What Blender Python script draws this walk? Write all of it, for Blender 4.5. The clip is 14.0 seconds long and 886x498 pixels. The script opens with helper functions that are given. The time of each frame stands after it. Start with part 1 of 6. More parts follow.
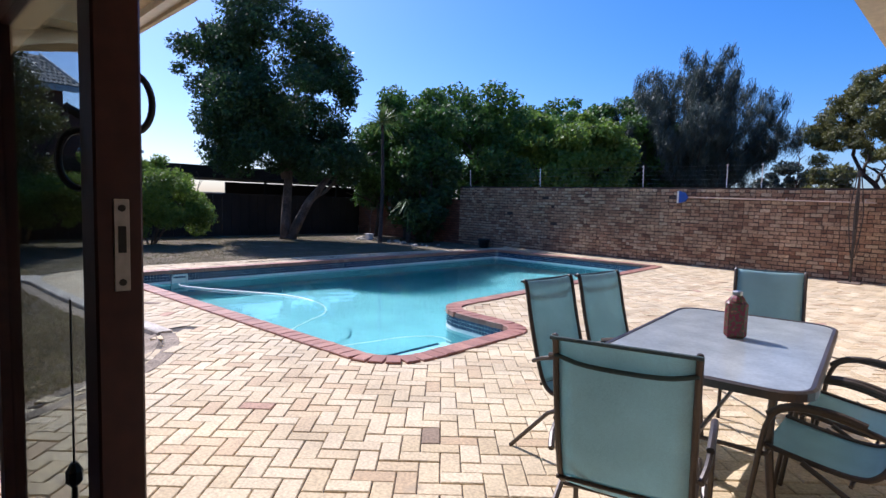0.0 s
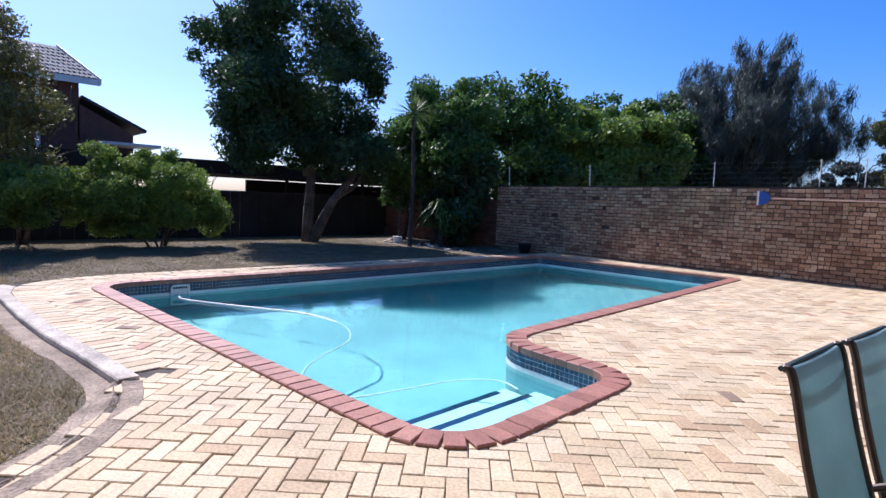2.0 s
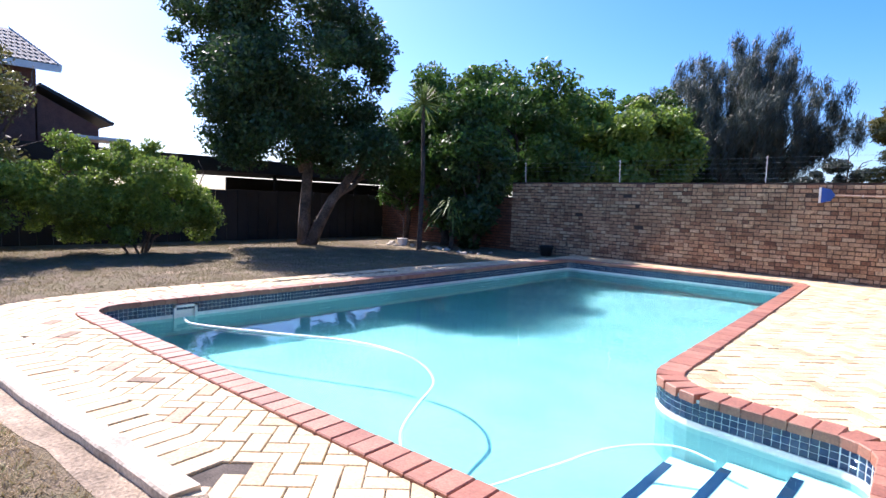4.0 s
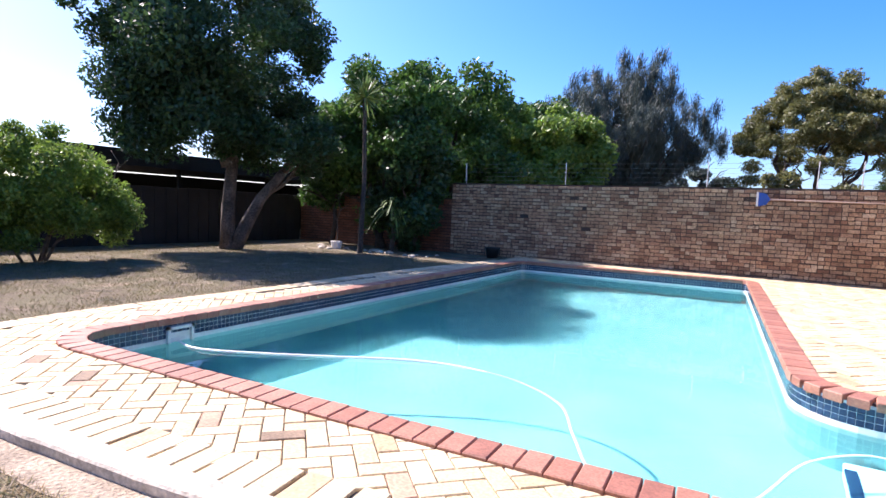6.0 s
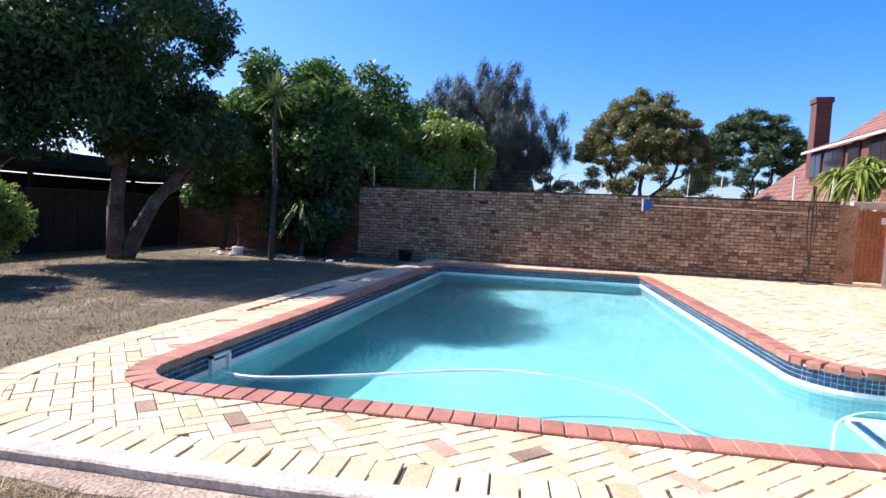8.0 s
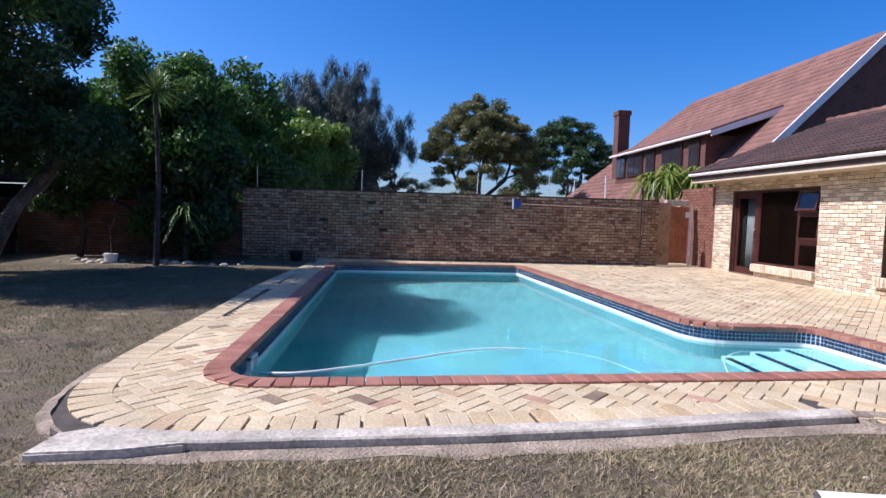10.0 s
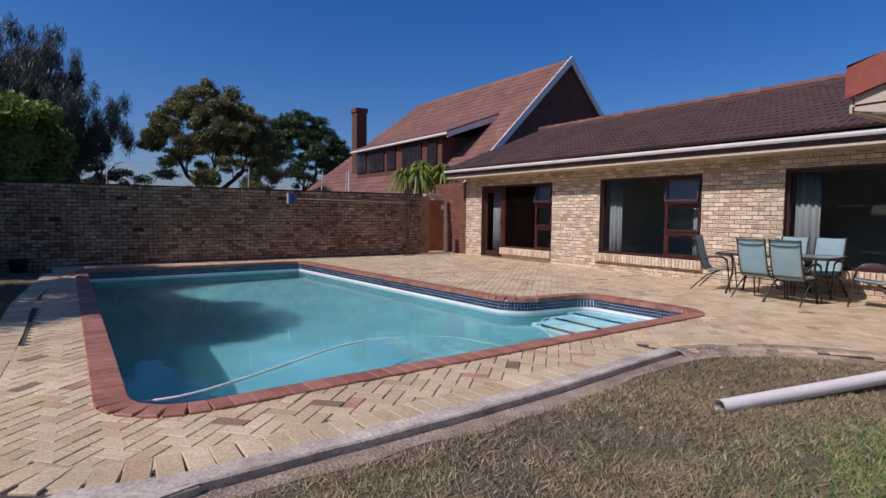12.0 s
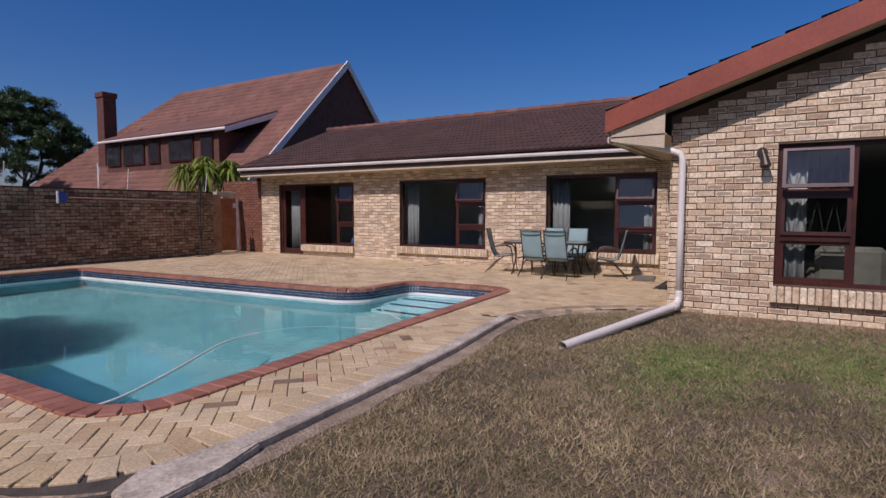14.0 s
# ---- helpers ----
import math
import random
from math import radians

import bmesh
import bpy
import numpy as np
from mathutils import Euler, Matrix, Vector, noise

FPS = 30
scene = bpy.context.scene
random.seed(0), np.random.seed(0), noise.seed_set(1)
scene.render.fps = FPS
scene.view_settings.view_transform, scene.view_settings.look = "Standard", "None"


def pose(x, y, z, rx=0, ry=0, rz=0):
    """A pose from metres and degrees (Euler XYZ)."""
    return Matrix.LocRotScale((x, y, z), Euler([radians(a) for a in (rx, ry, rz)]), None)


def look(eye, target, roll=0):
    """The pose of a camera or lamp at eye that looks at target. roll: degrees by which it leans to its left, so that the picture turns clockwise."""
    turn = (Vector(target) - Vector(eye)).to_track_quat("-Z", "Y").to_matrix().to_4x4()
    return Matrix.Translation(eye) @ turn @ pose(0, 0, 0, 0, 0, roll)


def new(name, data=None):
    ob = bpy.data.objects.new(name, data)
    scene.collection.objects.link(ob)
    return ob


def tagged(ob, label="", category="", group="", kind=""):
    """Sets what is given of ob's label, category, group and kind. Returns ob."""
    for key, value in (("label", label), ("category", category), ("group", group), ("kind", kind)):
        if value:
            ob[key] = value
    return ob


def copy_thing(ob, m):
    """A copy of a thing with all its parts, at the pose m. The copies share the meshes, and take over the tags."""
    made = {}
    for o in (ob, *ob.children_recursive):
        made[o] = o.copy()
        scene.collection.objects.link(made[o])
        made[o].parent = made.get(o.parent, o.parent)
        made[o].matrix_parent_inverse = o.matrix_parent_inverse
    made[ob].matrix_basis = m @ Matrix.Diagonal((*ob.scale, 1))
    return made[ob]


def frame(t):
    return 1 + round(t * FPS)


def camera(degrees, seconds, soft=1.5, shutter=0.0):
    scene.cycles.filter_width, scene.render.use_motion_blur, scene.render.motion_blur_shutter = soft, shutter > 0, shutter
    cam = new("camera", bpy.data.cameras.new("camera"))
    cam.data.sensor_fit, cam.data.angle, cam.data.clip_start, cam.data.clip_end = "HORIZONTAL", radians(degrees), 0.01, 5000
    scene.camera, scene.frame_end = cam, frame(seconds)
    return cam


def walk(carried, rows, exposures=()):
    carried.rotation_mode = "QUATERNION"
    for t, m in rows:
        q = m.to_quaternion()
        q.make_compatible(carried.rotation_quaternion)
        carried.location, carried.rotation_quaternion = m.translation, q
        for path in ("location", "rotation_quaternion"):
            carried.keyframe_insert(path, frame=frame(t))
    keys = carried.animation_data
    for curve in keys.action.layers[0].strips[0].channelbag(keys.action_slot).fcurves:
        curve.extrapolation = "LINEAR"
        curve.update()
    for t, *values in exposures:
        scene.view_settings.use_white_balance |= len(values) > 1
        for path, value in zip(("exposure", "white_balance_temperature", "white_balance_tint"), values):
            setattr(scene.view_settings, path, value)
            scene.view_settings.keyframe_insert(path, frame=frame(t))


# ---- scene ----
cam = camera(77.1, 14.0, 1.5)
PATH = [
    (0, (0.698, 0.769, 1.493), (-0.706, 2.184, 1.322), 1.8),
    (0.5, (0.262, 1.051, 1.475), (-1.15, 2.458, 1.308), 1.8),
    (1, (-0.083, 1.32, 1.45), (-1.503, 2.719, 1.284), 2.0),
    (1.5, (-0.429, 1.594, 1.436), (-1.871, 2.97, 1.271), 2.1),
    (2, (-0.855, 1.758, 1.452), (-2.317, 3.113, 1.281), 2.2),
    (2.2, (-1.03, 1.78, 1.434), (-2.497, 3.129, 1.273), 2.3),
    (4.3, (-3.28, 1.856, 1.397), (-4.626, 3.326, 1.226), 2.2),
    (4.5, (-3.491, 1.793, 1.394), (-4.812, 3.286, 1.225), 2.4),
    (5, (-3.984, 1.593, 1.339), (-5.225, 3.153, 1.176), 2.6),
    (5.5, (-4.532, 1.355, 1.326), (-5.682, 2.984, 1.171), 2.6),
    (6, (-5.097, 1.123, 1.276), (-6.101, 2.846, 1.131), 2.5),
    (6.5, (-5.639, 0.828, 1.327), (-6.523, 2.616, 1.183), 2.5),
    (7, (-6.209, 0.57, 1.311), (-6.97, 2.414, 1.173), 2.4),
    (7.5, (-6.71, 0.367, 1.304), (-7.326, 2.265, 1.171), 2.4),
    (7.7, (-6.886, 0.267, 1.341), (-7.435, 2.185, 1.209), 2.5),
    (9.8, (-8.774, -0.924, 1.4), (-8.657, 1.069, 1.28), 1.6),
    (10, (-8.954, -0.994, 1.414), (-8.777, 0.995, 1.29), 1.7),
    (10.5, (-9.391, -1.036, 1.398), (-9.019, 0.926, 1.278), 1.3),
    (11, (-9.86, -0.97, 1.393), (-9.236, 0.926, 1.272), 1.0),
    (11.5, (-10.281, -0.804, 1.385), (-9.402, 0.989, 1.263), 0.8),
    (12, (-10.666, -0.599, 1.388), (-9.562, 1.064, 1.262), 0.6),
    (12.5, (-11.107, -0.483, 1.41), (-9.813, 1.037, 1.283), 0.4),
    (13, (-11.535, -0.391, 1.435), (-10.063, 0.957, 1.305), 0.2),
    (13.5, (-11.975, -0.372, 1.447), (-10.37, 0.814, 1.313), 0.0),
    (14, (-12.436, -0.393, 1.454), (-10.738, 0.655, 1.316), -0.0),
]
EXPOSURES = [(0.0, 0.55, 5300, 22), (2.0, 0.58, 5350, 25), (4.4, 1.38, 5850, 26), (7.0, 1.38, 5850, 26), (7.7, 1.25, 5800, 26), (9.8, 0.53, 5350, 22), (11.0, 0.06, 5500, 25), (12.0, -0.38, 5700, 28), (14.0, -0.6, 5950, 32)]
walk(cam, [(t, look(eye, target, roll)) for t, eye, target, roll in PATH], EXPOSURES)

# ---- world, sun ----
SUN_EL, SUN_SIDE = radians(46.5), radians(6)
SUN = Vector((-math.cos(SUN_EL) * math.cos(SUN_SIDE), math.cos(SUN_EL) * math.sin(SUN_SIDE), math.sin(SUN_EL)))
world = bpy.data.worlds.new("sky")
scene.world = world
world.use_nodes = True
wn = world.node_tree
sky = wn.nodes.new("ShaderNodeTexSky")
sky.sky_type, sky.sun_disc = "NISHITA", False
sky.sun_elevation, sky.sun_rotation = SUN_EL, math.atan2(SUN.x, SUN.y)
sky.altitude, sky.air_density, sky.dust_density, sky.ozone_density = 200, 1.0, 1.5, 5.0
deep = wn.nodes.new("ShaderNodeHueSaturation")
deep.inputs["Saturation"].default_value = 1.32
deep.inputs["Hue"].default_value = 0.502
deep.inputs["Value"].default_value = 1.03
wn.links.new(sky.outputs["Color"], deep.inputs["Color"])
wn.links.new(deep.outputs["Color"], wn.nodes["Background"].inputs["Color"])
wn.nodes["Background"].inputs["Strength"].default_value = 0.1
sun = new("sun", bpy.data.lights.new("sun", "SUN"))
sun.data.energy, sun.data.angle, sun.data.color = 4.9, radians(0.55), (1.0, 0.90, 0.75)
sun.matrix_world = look(SUN * 60, (0, 0, 0))

# ---- materials ----


def mat(name, cols, rough=0.8, metal=0.0, var=0.25, scale=3.0, grain=60.0, gvar=0.2, bump=0.3, dist=0.004, rand=False, stain=None, spec=0.5, transl=0.0, flash=None):
    """A procedural surface in world scale: cols are blended by a per-piece random value or a broad noise; grain and stains on top."""
    m = bpy.data.materials.new(name)
    m.use_nodes = True
    nt = m.node_tree
    N, L = nt.nodes.new, nt.links.new
    bs = nt.nodes["Principled BSDF"]
    geo = N("ShaderNodeNewGeometry")
    big = N("ShaderNodeTexNoise")
    big.inputs["Scale"].default_value, big.inputs["Detail"].default_value = scale, 5
    fine = N("ShaderNodeTexNoise")
    fine.inputs["Scale"].default_value, fine.inputs["Detail"].default_value = grain, 4
    L(geo.outputs["Position"], big.inputs["Vector"])
    L(geo.outputs["Position"], fine.inputs["Vector"])
    ramp = N("ShaderNodeValToRGB")
    cols = [cols] if isinstance(cols[0], (int, float)) else cols
    for i, c in enumerate(cols):
        el = ramp.color_ramp.elements
        e = el[i] if i < 2 else el.new(1.0)
        e.position, e.color = (i / max(1, len(cols) - 1)), (*c, 1)
    if len(cols) == 1:
        ramp.color_ramp.elements[1].color = (*cols[0], 1)
    if rand:
        info = N("ShaderNodeObjectInfo")
        add = N("ShaderNodeMath")
        add.operation = "ADD"
        L(info.outputs["Random"], add.inputs[0])
        L(geo.outputs["Random Per Island"], add.inputs[1])
        fr = N("ShaderNodeMath")
        fr.operation = "FRACT"
        L(add.outputs[0], fr.inputs[0])
        L(fr.outputs[0], ramp.inputs[0])
    else:
        st = N("ShaderNodeMapRange")
        st.inputs[1].default_value, st.inputs[2].default_value = 0.3, 0.7
        L(big.outputs["Fac"], st.inputs[0])
        L(st.outputs[0], ramp.inputs[0])
    col = ramp.outputs[0]

    def shade(src, fac, amount, lo=0.3, hi=0.7):
        mr = N("ShaderNodeMapRange")
        mr.inputs[1].default_value, mr.inputs[2].default_value = lo, hi
        mr.inputs[3].default_value, mr.inputs[4].default_value = 1 - amount, 1 + amount * 0.6
        L(fac, mr.inputs[0])
        mx = N("ShaderNodeVectorMath")
        mx.operation = "SCALE"
        L(src, mx.inputs[0])
        L(mr.outputs[0], mx.inputs["Scale"])
        return mx.outputs[0]

    col = shade(col, big.outputs["Fac"], var)
    col = shade(col, fine.outputs["Fac"], gvar)
    if stain:
        sc, thr, scol = stain
        sn = N("ShaderNodeTexNoise")
        sn.inputs["Scale"].default_value, sn.inputs["Detail"].default_value = sc, 6
        L(geo.outputs["Position"], sn.inputs["Vector"])
        mr = N("ShaderNodeMapRange")
        mr.inputs[1].default_value, mr.inputs[2].default_value = thr, thr + 0.12
        L(sn.outputs["Fac"], mr.inputs[0])
        mx = N("ShaderNodeMix")
        mx.data_type = "RGBA"
        L(mr.outputs[0], mx.inputs["Factor"])
        L(col, mx.inputs["A"])
        mx.inputs["B"].default_value = (*scol, 1)
        col = mx.outputs["Result"]
    if flash:
        uv, sep, rnd = N("ShaderNodeUVMap"), N("ShaderNodeSeparateXYZ"), N("ShaderNodeMapRange")
        uv.uv_map = "face"
        L(uv.outputs[0], sep.inputs[0])
        edge = []
        for k, half in ((0, 0.111), (1, 0.039)):
            ab, sc = N("ShaderNodeMath"), N("ShaderNodeMath")
            ab.operation, sc.operation = "ABSOLUTE", "MULTIPLY_ADD"
            L(sep.outputs[k], ab.inputs[0])
            L(ab.outputs[0], sc.inputs[0])
            sc.inputs[1].default_value, sc.inputs[2].default_value = -half, half
            edge.append(sc.outputs[0])
        mn, wob, msk, amt = N("ShaderNodeMath"), N("ShaderNodeMath"), N("ShaderNodeMapRange"), N("ShaderNodeMath")
        mn.operation, wob.operation, amt.operation = "MINIMUM", "MULTIPLY_ADD", "MULTIPLY"
        L(edge[0], mn.inputs[0])
        L(edge[1], mn.inputs[1])
        patch = N("ShaderNodeTexNoise")
        patch.inputs["Scale"].default_value, patch.inputs["Detail"].default_value = 16, 3
        L(geo.outputs["Position"], patch.inputs["Vector"])
        L(patch.outputs["Fac"], wob.inputs[0])
        wob.inputs[1].default_value = 0.045
        L(mn.outputs[0], wob.inputs[2])
        msk.inputs[1].default_value, msk.inputs[2].default_value = 0.034, 0.044
        L(wob.outputs[0], msk.inputs[0])
        share, full = N("ShaderNodeMath"), N("ShaderNodeMath")
        share.operation, full.operation = "MULTIPLY", "FRACT"
        L(fr.outputs[0], share.inputs[0])
        share.inputs[1].default_value = 7.31
        L(share.outputs[0], full.inputs[0])
        rnd.inputs[1].default_value, rnd.inputs[2].default_value = 0.45, 0.8
        rnd.inputs[4].default_value = 0.85
        L(full.outputs[0], rnd.inputs[0])
        L(msk.outputs[0], amt.inputs[0])
        L(rnd.outputs[0], amt.inputs[1])
        fx = N("ShaderNodeMix")
        fx.data_type = "RGBA"
        L(amt.outputs[0], fx.inputs["Factor"])
        L(col, fx.inputs["A"])
        fx.inputs["B"].default_value = (*flash, 1)
        col = fx.outputs["Result"]
    L(col, bs.inputs["Base Color"])
    bs.inputs["Roughness"].default_value, bs.inputs["Metallic"].default_value = rough, metal
    bs.inputs["Specular IOR Level"].default_value = spec
    if bump:
        bp = N("ShaderNodeBump")
        bp.inputs["Strength"].default_value, bp.inputs["Distance"].default_value = bump, dist
        L(fine.outputs["Fac"], bp.inputs["Height"])
        L(bp.outputs[0], bs.inputs["Normal"])
    if transl:
        tr = N("ShaderNodeBsdfTranslucent")
        L(col, tr.inputs["Color"])
        mix = N("ShaderNodeMixShader")
        mix.inputs[0].default_value = transl
        L(bs.outputs[0], mix.inputs[1])
        L(tr.outputs[0], mix.inputs[2])
        L(mix.outputs[0], nt.nodes["Material Output"].inputs["Surface"])
    return m


def glass(name, tint, gloss=1.45, rough=0.0, wave=0.0, wscale=3.0, refract=False):
    """Clear sheet: see-through with a Fresnel gloss."""
    m = bpy.data.materials.new(name)
    m.use_nodes = True
    nt = m.node_tree
    N, L = nt.nodes.new, nt.links.new
    nt.nodes.remove(nt.nodes["Principled BSDF"])
    clear = N("ShaderNodeBsdfRefraction" if refract else "ShaderNodeBsdfTransparent")
    clear.inputs["Color"].default_value = (*tint, 1)
    if refract:
        clear.inputs["IOR"].default_value, clear.inputs["Roughness"].default_value = 1.33, 0.02
    gl = N("ShaderNodeBsdfGlossy")
    gl.inputs["Roughness"].default_value = rough
    mix = N("ShaderNodeMixShader")
    if refract:
        fr = N("ShaderNodeFresnel")
        fr.inputs["IOR"].default_value = gloss
        L(fr.outputs[0], mix.inputs[0])
    else:
        fr, pw, ml = N("ShaderNodeLayerWeight"), N("ShaderNodeMath"), N("ShaderNodeMath")
        fr.inputs["Blend"].default_value = 0.5
        pw.operation, ml.operation = "POWER", "MULTIPLY_ADD"
        pw.inputs[1].default_value = 4.0
        ml.inputs[1].default_value, ml.inputs[2].default_value = 0.55, 0.05
        L(fr.outputs["Facing"], pw.inputs[0])
        L(pw.outputs[0], ml.inputs[0])
        L(ml.outputs[0], mix.inputs[0])
    L(clear.outputs[0], mix.inputs[1])
    L(gl.outputs[0], mix.inputs[2])
    L(mix.outputs[0], nt.nodes["Material Output"].inputs["Surface"])
    if wave:
        geo, tx, bp = N("ShaderNodeNewGeometry"), N("ShaderNodeTexNoise"), N("ShaderNodeBump")
        tx.inputs["Scale"].default_value, tx.inputs["Detail"].default_value = wscale, 3
        bp.inputs["Strength"].default_value, bp.inputs["Distance"].default_value = wave, 0.02
        L(geo.outputs["Position"], tx.inputs["Vector"])
        L(tx.outputs["Fac"], bp.inputs["Height"])
        for n in (fr, gl, clear) if refract else (fr, gl):
            L(bp.outputs[0], n.inputs["Normal"])
    return m


M = {}
FACE = [(0.62, 0.475, 0.305), (0.73, 0.595, 0.405), (0.80, 0.68, 0.48), (0.56, 0.415, 0.265), (0.82, 0.71, 0.515), (0.69, 0.545, 0.36), (0.76, 0.63, 0.43)]
M["face_brick"] = mat("face_brick", FACE, 0.9, var=0.16, scale=5, grain=34, gvar=0.3, bump=0.7, dist=0.006, rand=True, stain=(10, 0.68, (0.36, 0.25, 0.16)), flash=(0.31, 0.225, 0.155))
M["sill_brick"] = mat("sill_brick", FACE, 0.9, var=0.2, scale=9, grain=34, gvar=0.3, bump=0.7, dist=0.006, rand=True, stain=(12, 0.6, (0.40, 0.29, 0.19)))
M["wall_brick"] = mat("wall_brick", [(0.17, 0.085, 0.05), (0.40, 0.235, 0.13), (0.50, 0.34, 0.20), (0.28, 0.145, 0.08), (0.55, 0.41, 0.26), (0.38, 0.21, 0.115), (0.45, 0.30, 0.18)], 0.92, var=0.3, scale=1.6, grain=38, gvar=0.45, bump=0.7, dist=0.006, rand=True, stain=(7, 0.6, (0.16, 0.10, 0.06)))
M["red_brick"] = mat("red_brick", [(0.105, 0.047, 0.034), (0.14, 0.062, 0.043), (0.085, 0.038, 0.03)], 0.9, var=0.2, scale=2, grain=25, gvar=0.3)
M["red_wall_brick"] = mat("red_wall_brick", [(0.17, 0.07, 0.04), (0.24, 0.10, 0.055), (0.20, 0.085, 0.05), (0.28, 0.13, 0.075)], 0.92, var=0.2, grain=38, gvar=0.35, bump=0.6, rand=True)
M["mortar"] = mat("mortar", (0.13, 0.095, 0.065), 0.95, var=0.25, scale=4, grain=90, gvar=0.3, bump=0.6)
M["dark_mortar"] = mat("dark_mortar", (0.06, 0.042, 0.032), 0.95, var=0.3, scale=3, grain=90, gvar=0.3, bump=0.6)
M["coping"] = mat("coping", [(0.31, 0.125, 0.075), (0.38, 0.165, 0.10), (0.28, 0.11, 0.068), (0.42, 0.20, 0.125), (0.33, 0.13, 0.08)], 0.6, var=0.2, scale=5, grain=70, gvar=0.28, bump=0.5, rand=True, stain=(11, 0.66, (0.44, 0.25, 0.16)))
M["paver"] = mat("paver", [(0.52, 0.395, 0.215), (0.60, 0.47, 0.27), (0.64, 0.515, 0.315), (0.55, 0.42, 0.235), (0.66, 0.53, 0.33), (0.58, 0.45, 0.255), (0.48, 0.335, 0.18)], 0.78, var=0.22, scale=1.6, grain=55, gvar=0.28, bump=0.6, dist=0.004, rand=True, stain=(3.2, 0.64, (0.35, 0.27, 0.165)))
M["paver_red"] = mat("paver_red", (0.44, 0.27, 0.17), 0.85, grain=55, gvar=0.3, bump=0.6)
M["paver_dark"] = mat("paver_dark", (0.26, 0.18, 0.11), 0.85, grain=55, gvar=0.3, bump=0.6)
M["joint"] = mat("joint", (0.085, 0.07, 0.054), 0.95, var=0.4, scale=6, grain=120, gvar=0.4, bump=0.8)
M["concrete"] = mat("concrete", [(0.46, 0.40, 0.31), (0.59, 0.52, 0.41)], 0.9, var=0.25, scale=3, grain=40, gvar=0.3, bump=0.8, dist=0.01, stain=(5, 0.6, (0.36, 0.30, 0.22)))
M["tile"] = mat("tile", [(0.012, 0.025, 0.06), (0.02, 0.045, 0.10), (0.015, 0.032, 0.07), (0.035, 0.065, 0.12)], 0.12, var=0.1, gvar=0.1, bump=0.05, rand=True)
M["grout"] = mat("grout", (0.60, 0.64, 0.64), 0.9, gvar=0.2)
M["marbelite"] = mat("marbelite", [(0.22, 0.42, 0.44), (0.28, 0.49, 0.50)], 0.6, var=0.08, scale=0.8, grain=25, gvar=0.06, bump=0.1)
M["step_white"] = mat("step_white", (0.60, 0.74, 0.75), 0.6, var=0.1, gvar=0.1)
M["water"] = glass("water", (0.54, 0.82, 0.85), 1.33, 0.02, wave=0.18, wscale=2.6, refract=True)
M["pane"] = glass("pane", (0.75, 0.80, 0.80), 1.5)
M["frosted"] = mat("frosted", [(0.50, 0.53, 0.53), (0.57, 0.60, 0.59)], 0.13, var=0.1, scale=5, grain=60, gvar=0.1, bump=0.25, dist=0.002, transl=0.45)
M["red_timber"] = mat("red_timber", [(0.050, 0.015, 0.011), (0.072, 0.021, 0.015)], 0.4, var=0.2, scale=3, grain=30, gvar=0.25, bump=0.2)
M["barge"] = mat("barge", [(0.26, 0.055, 0.028), (0.30, 0.07, 0.035)], 0.55, var=0.15, scale=1.5, grain=20, gvar=0.15, bump=0.15)
M["brown_timber"] = mat("brown_timber", [(0.36, 0.13, 0.05), (0.44, 0.17, 0.065)], 0.6, var=0.2, scale=2, grain=18, gvar=0.3)
M["white_paint"] = mat("white_paint", (0.78, 0.75, 0.70), 0.45, var=0.12, scale=2, grain=30, gvar=0.1, bump=0.1, stain=(4, 0.68, (0.55, 0.48, 0.40)))
# dark brown carries the shadow under the gutter in the board's colour
M["fascia_shade_brown"] = mat("fascia_shade_brown", [(0.05, 0.03, 0.022), (0.07, 0.042, 0.03)], 0.6, var=0.2, grain=30, gvar=0.2, bump=0.1)
M["cream"] = mat("cream", (0.56, 0.47, 0.33), 0.7, var=0.12, grain=30, gvar=0.12, bump=0.1)
M["plaster"] = mat("plaster", (0.72, 0.75, 0.71), 0.9, var=0.08, grain=50, gvar=0.08, bump=0.1)
# dimness of the wing room is put into its wall colour
M["dim_plaster"] = mat("dim_plaster", (0.26, 0.29, 0.26), 0.9, var=0.08, grain=50, gvar=0.08, bump=0.1)
# pale armchair cloth, darkened likewise for the dim room
M["dim_upholstery"] = mat("dim_upholstery", [(0.20, 0.19, 0.15), (0.25, 0.235, 0.185)], 0.9, grain=200, gvar=0.2)
M["dark_floor"] = mat("dark_floor", (0.20, 0.15, 0.11), 0.5, var=0.2, gvar=0.2)
M["roof_dark"] = mat("roof_dark", [(0.058, 0.030, 0.023), (0.09, 0.047, 0.035), (0.045, 0.025, 0.02), (0.07, 0.034, 0.025)], 0.9, var=0.2, scale=1.2, grain=40, gvar=0.25, bump=0.4, rand=True)
M["roof_red"] = mat("roof_red", [(0.16, 0.076, 0.055), (0.235, 0.115, 0.08), (0.135, 0.063, 0.047), (0.20, 0.095, 0.065)], 0.9, var=0.22, scale=0.7, grain=20, gvar=0.2, bump=0.3, rand=True)
M["roof_grey"] = mat("roof_grey", [(0.22, 0.22, 0.20), (0.30, 0.29, 0.26)], 0.9, var=0.25, gvar=0.2, rand=True)
M["sling"] = mat("sling", [(0.40, 0.59, 0.60), (0.44, 0.64, 0.65)], 0.75, var=0.08, scale=4, grain=400, gvar=0.25, bump=0.3, dist=0.001, transl=0.4)
M["sling_dark"] = mat("sling_dark", (0.045, 0.075, 0.075), 0.8, grain=300)
M["bronze"] = mat("bronze", [(0.05, 0.038, 0.028), (0.075, 0.055, 0.04)], 0.42, metal=0.3, var=0.2, grain=60, gvar=0.15, bump=0.1)
